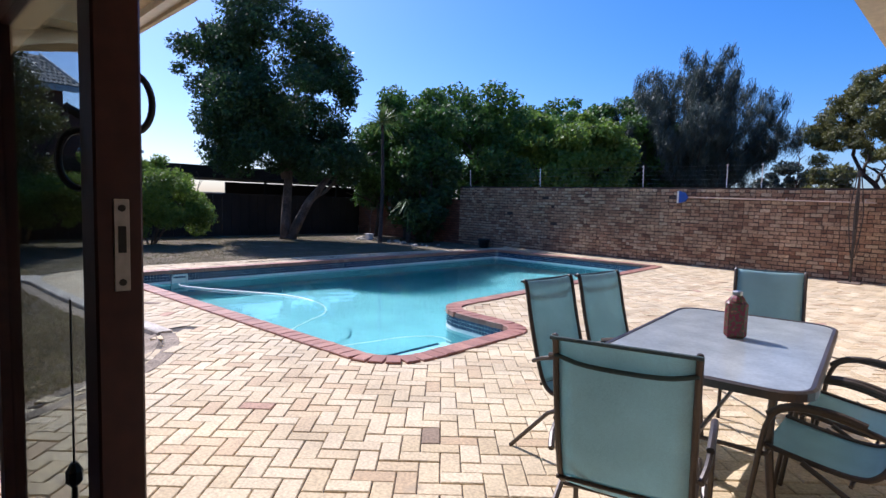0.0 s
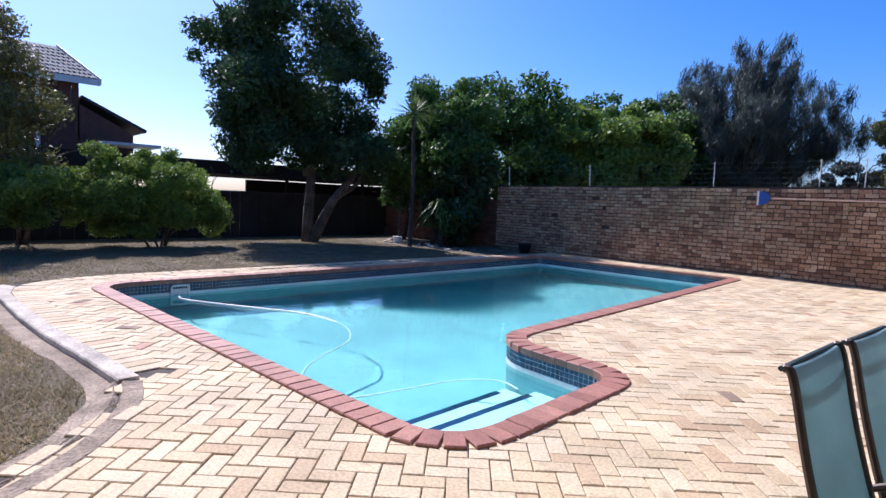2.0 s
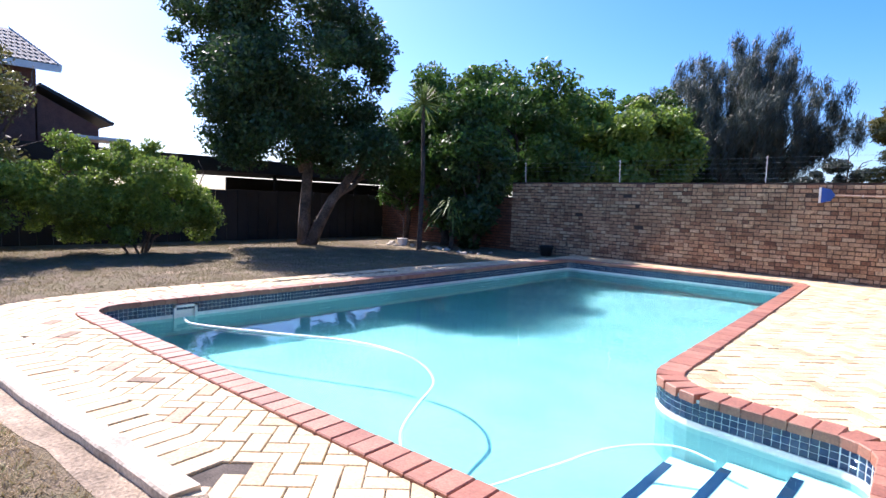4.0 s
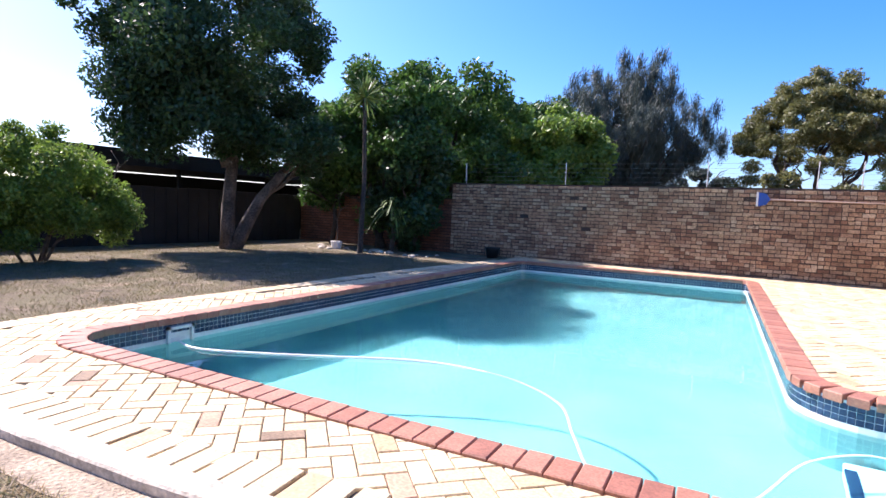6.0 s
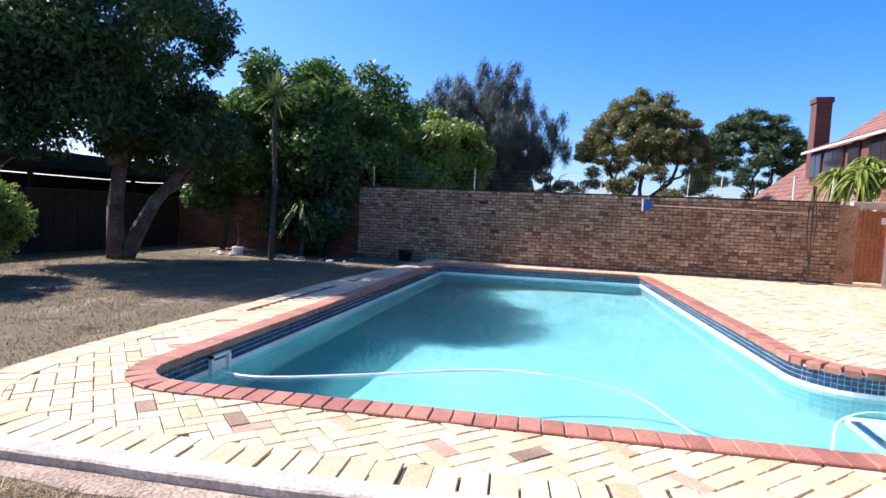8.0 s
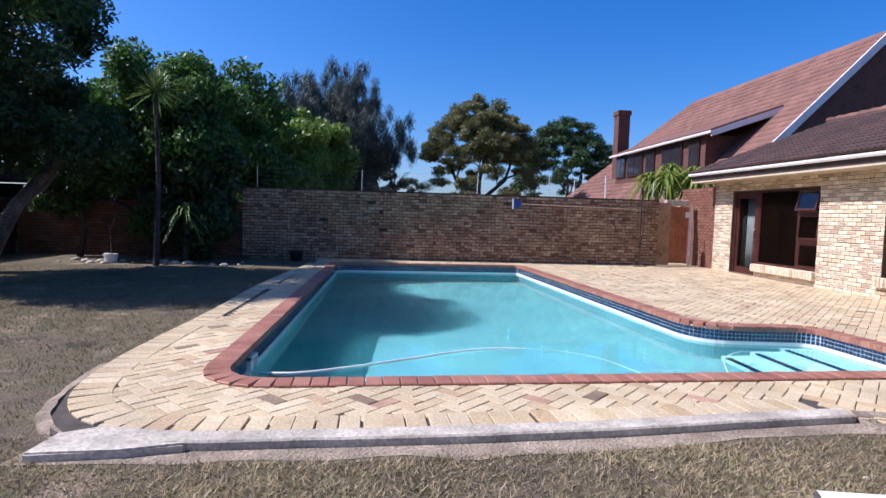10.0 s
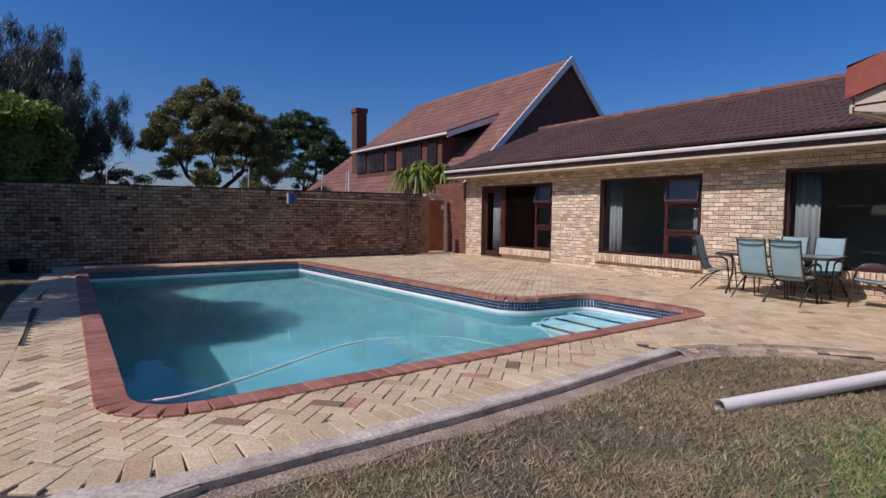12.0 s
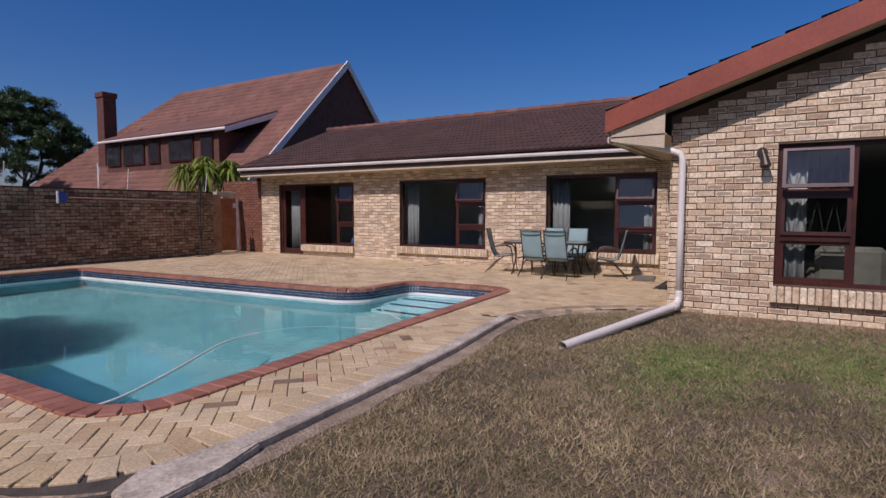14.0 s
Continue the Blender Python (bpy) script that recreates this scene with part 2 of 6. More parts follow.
M["steel"] = mat("steel", (0.55, 0.52, 0.47), 0.35, metal=0.9, var=0.15, grain=50, gvar=0.2, bump=0.1)
M["black"] = mat("black", (0.018, 0.018, 0.018), 0.55, gvar=0.2)
M["dark_fence"] = mat("dark_fence", [(0.022, 0.018, 0.016), (0.03, 0.024, 0.02)], 0.85, var=0.3, scale=1, gvar=0.3)
M["pvc"] = mat("pvc", (0.80, 0.77, 0.70), 0.4, var=0.08, scale=3, grain=40, gvar=0.08, bump=0.1, stain=(5, 0.7, (0.58, 0.50, 0.40)))
M["blue_plastic"] = mat("blue_plastic", (0.03, 0.09, 0.36), 0.4, gvar=0.1)
M["pole_alu"] = mat("pole_alu", (0.50, 0.36, 0.27), 0.5, metal=0.2, gvar=0.15)
M["wire"] = mat("wire", (0.30, 0.30, 0.29), 0.4, metal=0.8)
M["curtain"] = mat("curtain", (0.62, 0.62, 0.60), 0.9, var=0.12, grain=80, gvar=0.1, transl=0.3)
M["bark"] = mat("bark", [(0.10, 0.075, 0.055), (0.16, 0.12, 0.09)], 0.95, var=0.3, scale=3, grain=22, gvar=0.5, bump=1.0, dist=0.02)
M["bark_dark"] = mat("bark_dark", [(0.055, 0.042, 0.034), (0.085, 0.065, 0.05)], 0.95, var=0.3, scale=3, grain=22, gvar=0.5, bump=1.0, dist=0.02)


def leafmat(name, cols, rough=0.5, transl=0.3):
    return mat(name, cols, rough, var=0.3, scale=0.7, grain=8, gvar=0.3, bump=0, rand=True, transl=transl)


M["leaf_dark"] = leafmat("leaf_dark", [(0.028, 0.062, 0.016), (0.046, 0.098, 0.024), (0.036, 0.074, 0.022), (0.07, 0.13, 0.034)], transl=0.35)
M["leaf_mid"] = leafmat("leaf_mid", [(0.06, 0.13, 0.022), (0.10, 0.20, 0.036), (0.07, 0.15, 0.026)], transl=0.4)
M["leaf_bright"] = leafmat("leaf_bright", [(0.17, 0.28, 0.035), (0.23, 0.34, 0.05), (0.13, 0.22, 0.035), (0.28, 0.38, 0.06)], transl=0.4)
M["leaf_olive"] = leafmat("leaf_olive", [(0.14, 0.15, 0.04), (0.21, 0.20, 0.06), (0.11, 0.125, 0.04)])
M["leaf_blue"] = leafmat("leaf_blue", [(0.06, 0.085, 0.07), (0.085, 0.115, 0.09), (0.05, 0.07, 0.06)])
M["leaf_yucca"] = leafmat("leaf_yucca", [(0.17, 0.26, 0.06), (0.24, 0.33, 0.10)])
M["leaf_palm"] = leafmat("leaf_palm", [(0.20, 0.27, 0.03), (0.28, 0.34, 0.05), (0.16, 0.22, 0.03)], transl=0.4)
M["grass_blade"] = leafmat("grass_blade", [(0.42, 0.32, 0.175), (0.51, 0.395, 0.23), (0.26, 0.25, 0.10), (0.40, 0.31, 0.175), (0.60, 0.475, 0.32), (0.225, 0.25, 0.085)], 0.8, 0.3)
M["grass_green"] = leafmat("grass_green", [(0.15, 0.31, 0.05), (0.20, 0.36, 0.07), (0.26, 0.31, 0.10)], 0.8, 0.3)
M["grass_dull"] = leafmat("grass_dull", [(0.22, 0.185, 0.085), (0.27, 0.215, 0.11), (0.14, 0.15, 0.055)], 0.8, 0.3)
M["lawn"] = mat("lawn", [(0.125, 0.105, 0.05), (0.235, 0.178, 0.108), (0.15, 0.128, 0.06), (0.285, 0.215, 0.14)], 0.95, var=0.4, scale=1.3, grain=70, gvar=0.6, bump=1.0, dist=0.03, stain=(2.4, 0.62, (0.28, 0.21, 0.135)))
M["sand"] = mat("sand", [(0.30, 0.235, 0.16), (0.38, 0.30, 0.21)], 0.95, var=0.3, scale=4, grain=45, gvar=0.4, bump=1.0, dist=0.02)

# ---- mesh helpers ----


def part(name, bm, material, parent=None, label="", smooth=False):
    """Links a bmesh (or a finished mesh) as one mesh object under a thing or a part."""
    if isinstance(bm, bpy.types.Mesh):
        me = bm
    else:
        me = bpy.data.meshes.new(name)
        bmesh.ops.recalc_face_normals(bm, faces=bm.faces)
        bm.to_mesh(me)
        bm.free()
    if material is not None and not me.materials:
        me.materials.append(material)
    if smooth:
        me.polygons.foreach_set("use_smooth", [True] * len(me.polygons))
    ob = new(name, me)
    ob.parent = parent
    if label:
        ob["label"] = label
    return ob


def empty(name, at=(0, 0, 0), rz=0.0):
    ob = new(name)
    ob.empty_display_size = 0.1
    ob.matrix_basis = pose(*at, 0, 0, rz)
    return ob


def box(bm, x0, x1, y0, y1, z0, z1, bev=0.0):
    vs = [bm.verts.new((x, y, z)) for x in (x0, x1) for y in (y0, y1) for z in (z0, z1)]
    fs = [bm.faces.new([vs[i] for i in q]) for q in ((0, 1, 3, 2), (4, 6, 7, 5), (0, 4, 5, 1), (2, 3, 7, 6), (0, 2, 6, 4), (1, 5, 7, 3))]
    if bev:
        es = list({e for f in fs for e in f.edges})
        bmesh.ops.bevel(bm, geom=es, offset=bev, segments=1, affect="EDGES")


def boxed(*dims, bev=0.0):
    bm = bmesh.new()
    box(bm, *dims, bev=bev)
    return bm


def tube(bm, pts, r, seg=8, cap=True):
    """A round bar through pts; r is one radius or one for each point."""
    pts = [Vector(p) for p in pts]
    rs = r if isinstance(r, (list, tuple)) else [r] * len(pts)
    rings, side = [], None
    for i, p in enumerate(pts):
        d = (pts[min(i + 1, len(pts) - 1)] - pts[max(i - 1, 0)]).normalized()
        if side is None:
            side = d.orthogonal().normalized()
        side = (side - d * side.dot(d)).normalized()
        up = d.cross(side)
        rings.append([bm.verts.new(p + rs[i] * (math.cos(a) * side + math.sin(a) * up)) for a in (2 * math.pi * k / seg for k in range(seg))])
    for a, b in zip(rings, rings[1:]):
        for k in range(seg):
            bm.faces.new((a[k], a[(k + 1) % seg], b[(k + 1) % seg], b[k]))
    if cap:
        bm.faces.new(rings[0][::-1])
        bm.faces.new(rings[-1])


def tubed(pts, r, seg=8, cap=True):
    bm = bmesh.new()
    tube(bm, pts, r, seg, cap)
    return bm


def spline(pts, n=8):
    """Points on a smooth line through pts."""
    pts = [Vector(p) for p in pts]
    out = []
    for i in range(len(pts) - 1):
        a, b, c, d = pts[max(i - 1, 0)], pts[i], pts[i + 1], pts[min(i + 2, len(pts) - 1)]
        for k in range(n):
            t = k / n
            out.append(0.5 * (2 * b + (c - a) * t + (2 * a - 5 * b + 4 * c - d) * t * t + (3 * b - a - 3 * c + d) * t**3))
    return out + [pts[-1]]


def prism(bm, outline, z0, z1):
    """An upright prism over a closed outline of (x, y)."""
    lo = [bm.verts.new((x, y, z0)) for x, y in outline]
    hi = [bm.verts.new((x, y, z1)) for x, y in outline]
    n = len(lo)
    bm.faces.new(lo[::-1])
    bm.faces.new(hi)
    for i in range(n):
        bm.faces.new((lo[i], lo[(i + 1) % n], hi[(i + 1) % n], hi[i]))


def slab(bm, pts, thick):
    """A sheet through the corner points pts, thickened against its normal."""
    pts = [Vector(p) for p in pts]
    n = (pts[1] - pts[0]).cross(pts[2] - pts[0]).normalized() * thick
    a = [bm.verts.new(p) for p in pts]
    b = [bm.verts.new(p - n) for p in pts]
    bm.faces.new(a)
    bm.faces.new(b[::-1])
    k = len(a)
    for i in range(k):
        bm.faces.new((a[i], b[i], b[(i + 1) % k], a[(i + 1) % k]))


def raw_mesh(name, verts, faces, material, uv=None):
    """A mesh from numpy arrays of corners and of faces with one number of corners; uv gives each corner a place on its face."""
    me = bpy.data.meshes.new(name)
    n, k = faces.shape
    me.vertices.add(len(verts))
    me.vertices.foreach_set("co", np.ascontiguousarray(verts, dtype=np.float32).ravel())
    me.loops.add(n * k)
    me.loops.foreach_set("vertex_index", faces.astype(np.int32).ravel())
    me.polygons.add(n)
    me.polygons.foreach_set("loop_start", np.arange(0, n * k, k, dtype=np.int32))
    me.update(calc_edges=True)
    me.polygons.foreach_set("use_smooth", np.zeros(n, dtype=bool))
    if uv is not None:
        me.uv_layers.new(name="face").data.foreach_set("uv", np.ascontiguousarray(uv[faces.ravel()], dtype=np.float32).ravel())
    me.materials.append(material)
    return me


def piece_shape(l, w, h, bev):
    """Corners and faces of a block with softened top edges, its top at z = 0."""
    x, y, b = l / 2, w / 2, bev
    v = []
    for dx, dy, z in ((b, b, 0.0), (0, 0, -b), (0, 0, -h)):
        v += [(-x + dx, -y + dy, z), (x - dx, -y + dy, z), (x - dx, y - dy, z), (-x + dx, y - dy, z)]
    f = [(0, 1, 2, 3)]
    for r in (0, 4):
        f += [(r + i, r + 4 + i, r + 4 + (i + 1) % 4, r + (i + 1) % 4) for i in range(4)]
    return np.array(v), np.array(f)


def pieces(parent, name, mats, dims, bev, material, near=(0, 0), count=300, stuff_name="far_pieces", shape=None):
    """Blocks at the 4 x 4 poses mats: the count nearest to a place of the plan singly, the others joined."""
    v, f = shape or piece_shape(*dims, bev)
    mats = sorted(mats, key=lambda m: (m[0, 3] - near[0]) ** 2 + (m[1, 3] - near[1]) ** 2)
    uv = v[:, :2] / np.abs(v[:, :2]).max(0)
    me = raw_mesh(name, v, f, material, uv)
    for m in mats[:count]:
        ob = new(name, me)
        ob.parent = parent
        ob.matrix_basis = Matrix([list(r) for r in m])
    rest = np.array(mats[count:])
    if len(rest):
        vs = np.einsum("nij,vj->nvi", rest[:, :3, :3], v) + rest[:, None, :3, 3]
        fs = f[None] + (np.arange(len(rest)) * len(v))[:, None, None]
        ob = part(stuff_name, raw_mesh(stuff_name, vs.reshape(-1, 3), fs.reshape(-1, 4), material, np.tile(uv, (len(rest), 1))), None, parent)
        tagged(ob, kind="stuff")


def axes(x, y, z, o):
    m = np.eye(4)
    m[:3, 0], m[:3, 1], m[:3, 2], m[:3, 3] = x, y, z, o
    return m


def course_bricks(origin, along, up, out, length, height, rng, holes=(), pitch=0.235, course=0.09, top=None, mixed=0.0):
    """Poses of running-bond bricks on a wall face; holes are (a0, a1, z0, z1) along and up; top(a) limits the height."""
    along, up, out, origin = (np.array(a, float) for a in (along, up, out, origin))
    res = []
    for j in range(int(height / course + 0.01)):
        z = (j + 0.5) * course
        segs = [(0.0, length)]
        for a0, a1, z0, z1 in holes:
            if z0 < z + 0.02 and z - 0.02 < z1:
                segs = [s for a, b in segs for s in ((a, min(b, a0)), (max(a, a1), b)) if s[1] - s[0] > 0.03]
        for a, b in segs:
            k = math.floor(a / pitch) - 1
            while True:
                p0 = (k + 0.5 * (j % 2)) * pitch
                k += 1
                p1 = p0 + pitch
                if p0 >= b - 0.02:
                    break
                q0, q1 = max(p0, a), min(p1, b)
                if q1 - q0 < 0.035 or (top and z + course / 2 > min(top(q0), top(q1))):
                    continue
                cut = (q0 + q1) / 2 + rng.normal(0, 0.02)
                for g0, g1 in ((q0, cut), (cut, q1)) if q1 - q0 > 0.2 and rng.random() < mixed else ((q0, q1),):
                    s = (g1 - g0 - 0.012) / (pitch - 0.012)
                    o = origin + along * (g0 + g1) / 2 + up * (z + rng.normal(0, 0.002 + 0.006 * mixed)) + out * rng.normal(0, 0.0015 + 0.008 * mixed)
                    res.append(axes(along * s, up * (1 + rng.normal(0, 0.02 + 0.1 * mixed)), out, o))
    return res


BRICK = (0.223, 0.078, 0.02)


def leaf_cloud(name, blobs, count, size, material, rng, parent=None, droop=0.0, slim=0.5, shell=0.55, axis=None):
    """Many small leaves round blobs (x, y, z, rx, ry, rz); the share of each blob goes with its size."""
    bl = np.array(blobs, float)
    wgt = (bl[:, 3] * bl[:, 4] * bl[:, 5]) ** (2 / 3)
    idx = rng.choice(len(bl), count, p=wgt / wgt.sum())
    d = rng.normal(size=(count, 3))
    d /= np.linalg.norm(d, axis=1)[:, None]
    r = shell + (1 - shell) * rng.random(count) ** 0.7
    r *= 1 + 0.22 * np.sin(d[:, 0] * 7 + idx) * np.sin(d[:, 1] * 6 + 2 * idx) * np.cos(d[:, 2] * 8)
    c = bl[idx, :3] + d * r[:, None] * bl[idx, 3:6]
    a = rng.normal(size=(count, 3))
    if axis is not None:
        a = a * 0.45 + np.array(axis)
    a[:, 2] -= droop
    a /= np.linalg.norm(a, axis=1)[:, None]
    n = d + 0.8 * rng.normal(size=(count, 3))
    b = np.cross(a, n)
    b /= np.linalg.norm(b, axis=1)[:, None] + 1e-9
    s = size * (0.6 + 0.8 * rng.random(count))[:, None]
    quad = np.stack([c - a * s, c + b * s * slim, c + a * s, c - b * s * slim], 1)
    faces = np.arange(count * 4).reshape(-1, 4)
    return part(name, raw_mesh(name, quad.reshape(-1, 3), faces, material), None, parent)


def limbs(bm, base, tip, r, rng, depth=3, spread=0.5, wob=0.12):
    """A tapered limb from base to tip that forks on the way."""
    base, tip = Vector(base), Vector(tip)
    ln = (tip - base).length
    mid = [base.lerp(tip, k / 4) + Vector(rng.normal(0, wob * ln * 0.25, 3)) * (0 < k < 4) for k in range(5)]
    tube(bm, mid, [r * (1 - 0.14 * k) for k in range(5)], 6 if depth < 3 else 9)
    if depth > 0:
        for k in range(3):
            st = mid[2 + k % 3]
            dv = (tip - base).normalized() + Vector(rng.normal(0, spread, 3))
            dv.z = abs(dv.z) * 0.7 + 0.15
            limbs(bm, st, st + dv.normalized() * ln * rng.uniform(0.32, 0.5), r * 0.5, rng, depth - 1, spread, wob)


def tree(name, at, trunks, blobs, count, size, leaf, bark, seed, label, r=0.16, depth=2, droop=0.0, slim=0.5, shell=0.5, axis=None, spread=0.5, group="", category="tree"):
    """trunks: (base, tip) pairs and blobs, all relative to at."""
    rng = np.random.default_rng(seed)
    t = tagged(empty(name, at), label, category, group)
    bm = bmesh.new()
    for b, e in trunks:
        limbs(bm, b, e, r, rng, depth, spread)
    part("trunk", bm, M[bark], t, smooth=True)
    leaf_cloud("crown", blobs, count, size, M[leaf], rng, t, droop, slim, shell, axis)
    return t


def many_blobs(center, radii, n, small, rng):
    """Small clumps scattered over the upper skin of an ellipsoid, for an uneven crown."""
    out = []
    for _ in range(n):
        d = rng.normal(size=3)
        d /= np.linalg.norm(d)
        k = 0.35 + 0.65 * rng.random() ** 0.6
        s = small * rng.uniform(0.45, 1.6)
        out.append((*(np.array(center) + d * k * np.array(radii)), s, s, s * 0.75))
    return out

# ---- ground, pool, paving ----
RNG = np.random.default_rng(7)


def rounded(corners, n=7):
    """A closed outline from corners (x, y, radius), each rounded."""
    out, k = [], len(corners)
    for i, (x, y, r) in enumerate(corners):
        p, a, b = Vector((x, y)), Vector(corners[i - 1][:2]), Vector(corners[(i + 1) % k][:2])
        u, v = (a - p).normalized(), (b - p).normalized()
        half = math.acos(max(-1, min(1, u.dot(v)))) / 2
        t = r / math.tan(half)
        c = p + (u + v).normalized() * (r / math.sin(half))
        s, e = p + u * t - c, p + v * t - c
        turn = s.angle_signed(e)
        for q in range(n + 1):
            out.append(c + Matrix.Rotation(-turn * q / n, 2) @ s)
    return out


def offset(line, d):
    """The closed outline moved inwards (to its left) by d."""
    out, k = [], len(line)
    for i in range(k):
        a, p, b = line[i - 1], line[i], line[(i + 1) % k]
        t = ((p - a).normalized() + (b - p).normalized()).normalized()
        out.append(p + Vector((-t.y, t.x)) * d)
    return out


def inside(x, y, line):
    hit, j = False, len(line) - 1
    for i in range(len(line)):
        (xi, yi), (xj, yj) = line[i], line[j]
        if (yi > y) != (yj > y) and x < (xj - xi) * (y - yi) / (yj - yi) + xi:
            hit = not hit
        j = i
    return hit


POOL = rounded([(-10.58, 3.4, 0.62), (-2.93, 3.8, 0.6), (-3.05, 6.22, 0.48), (-4.62, 6.36, 0.4), (-5.22, 14.82, 0.35), (-10.68, 14.6, 0.35)])
POOL_MID, POOL_IN = offset(POOL, 0.11), offset(POOL, 0.205)
WATER_Z = -0.235
PAVED = [(-11.2, 2.84), (-11.05, 2.57), (-10.82, 2.42), (-9.0, 2.48), (-7.6, 2.57), (-5.55, 2.82), (-5.0, 2.64), (-4.4, 2.13), (-3.75, 1.18), (-3.6, 0.9), (1.6, 0.9), (1.6, 17.6), (-0.6, 17.6), (-0.6, 15.86), (-11.1, 15.86), (-11.25, 13.0), (-11.42, 9.8), (-11.4, 7.0), (-11.47, 4.6), (-11.4, 3.42)]

# ground: one sheet with the pool's pit left out
xs = [-900, -60, -26, -11.4, -10.5, -4.75, -3.08, 4, 60, 900]
ys = [-900, -60, -4, 2.0, 3.5, 6.3, 14.7, 18, 60, 900]
bm = bmesh.new()
for i in range(len(xs) - 1):
    for j in range(len(ys) - 1):
        if xs[i] >= -10.6 and xs[i + 1] <= -3.0 and ys[j] >= 3.4 and ys[j + 1] <= 14.75 and not (xs[i] >= -4.9 and ys[j] >= 6.2):
            continue
        bm.faces.new([bm.verts.new((x, y, -0.045)) for x, y in ((xs[i], ys[j]), (xs[i + 1], ys[j]), (xs[i + 1], ys[j + 1]), (xs[i], ys[j + 1]))])
bmesh.ops.remove_doubles(bm, verts=bm.verts, dist=0.001)
tagged(part("ground", bm, M["lawn"]), "dry patchy lawn, olive and straw brown, around the paving", "ground", kind="structure")

# worn sandy strip along the edging
bm = bmesh.new()
strip = spline([(-11.1, 2.2, 0), (-9, 2.23, 0), (-7.6, 2.32, 0), (-5.6, 2.56, 0), (-4.95, 2.37, 0), (-4.45, 1.88, 0), (-3.9, 1.02, 0)], 10)
lo, hi = [], []
for p in strip:
    w = 0.0 + 0.09 * noise.noise(p * 2.3)
    lo.append(bm.verts.new((p.x, p.y - w, -0.041)))
    hi.append(bm.verts.new((p.x + 0.05, p.y + 0.3, -0.041)))
for i in range(len(lo) - 1):
    bm.faces.new((lo[i], lo[i + 1], hi[i + 1], hi[i]))
tagged(part("bare_soil", bm, M["sand"]), "bare sandy soil worn along the concrete edging", "soil", kind="structure")

bm = bmesh.new()
inner, outer = [], []
for k in range(40):
    y = 0.85 - k * 0.1
    inner.append(bm.verts.new((-3.55, y, -0.041)))
    outer.append(bm.verts.new((-4.0 - 0.28 * noise.noise(Vector((y * 1.3, 2.0, 0))) - 0.1 * noise.noise(Vector((y * 5, 0, 1))), y, -0.041)))
for k in range(39):
    bm.faces.new((inner[k], inner[k + 1], outer[k + 1], outer[k]))
M["red_soil"] = mat("red_soil", [(0.22, 0.135, 0.08), (0.28, 0.18, 0.11)], 0.95, var=0.3, scale=4, grain=45, gvar=0.4, bump=1.0, dist=0.02)
tagged(part("bare_soil", bm, M["red_soil"]), "bare reddish soil along the foot of the brick wall", "soil", kind="structure")

# pool shell
pool = tagged(empty("swimming_pool", (-7, 9, 0)), "L-shaped garden swimming pool with turquoise water and brick coping", "swimming pool")
pool.matrix_basis = pose(0, 0, 0)
bm = bmesh.new()


rim = [bm.verts.new((p.x, p.y, -0.26)) for p in POOL_IN]
foot = [bm.verts.new((p.x, p.y, -1.1 - 0.7 * max(0.0, min(1.0, (p.y - 5.5) / 8.0)))) for p in POOL_IN]
for i in range(len(rim)):
    j = (i + 1) % len(rim)
    bm.faces.new((rim[i], rim[j], foot[j], foot[i]))
fl = bm.faces.new(foot)
bmesh.ops.triangulate(bm, faces=[fl])
part("pool_shell", bm, M["marbelite"], pool, "pale turquoise plastered basin")
# pale plaster band at the waterline; its white stands in for sunlit wall
bm = bmesh.new()
for za, zb in ((-0.192, -0.262),):
    ln = offset(POOL, 0.217)
    a = [bm.verts.new((p.x, p.y, za)) for p in ln]
    b = [bm.verts.new((p.x, p.y, zb)) for p in ln]
    for i in range(len(a)):
        bm.faces.new((a[i], a[(i + 1) % len(a)], b[(i + 1) % len(a)], b[i]))
part("waterline_band", bm, M["white_paint"], pool, "pale plaster band at the waterline, whitened like sunlit wall")
# backing behind the tile band
bm = bmesh.new()
a = [bm.verts.new((p.x, p.y, -0.02)) for p in POOL_IN]
b = [bm.verts.new((p.x, p.y, -0.27)) for p in POOL_IN]
for i in range(len(a)):
    bm.faces.new((a[i], a[(i + 1) % len(a)], b[(i + 1) % len(a)], b[i]))
part("tile_backing", bm, M["grout"], pool)
# entry steps in the short arm
for k, (x0, top) in enumerate(((-4.5, -0.86), (-4.1, -0.62), (-3.68, -0.4))):
    part("step", boxed(x0, -3.12, 3.9 + 0.002 * k, 6.08, -1.12, top, bev=0.015), M["step_white"], pool)
    part("step_edge", boxed(x0 - 0.004, x0 + 0.07, 4.3, 5.95, top - 0.05, top + 0.005), M["tile"], pool, "dark blue mosaic nosing")
surf = bpy.data.meshes.new("water")
surf.from_pydata([(p.x, p.y, WATER_Z) for p in offset(POOL, 0.204)], [], [tuple(range(len(POOL)))])
if surf.polygons[0].normal.z < 0:
    surf.flip_normals()
water = part("water", surf, M["water"], pool, "clear turquoise water")
water.visible_shadow = False


def walk_line(line, step):
    """Places and directions at even steps along a closed outline."""
    k, total = len(line), sum((line[(i + 1) % len(line)] - line[i]).length for i in range(len(line)))
    n = round(total / step)
    gap, res, i, run = total / n, [], 0, 0.0
    for q in range(n):
        s = (q + 0.5) * gap
        while run + (line[(i + 1) % k] - line[i]).length < s:
            run += (line[(i + 1) % k] - line[i]).length
            i += 1
        d = (line[(i + 1) % k] - line[i]).normalized()
        res.append((line[i] + d * (s - run), d))
    return res


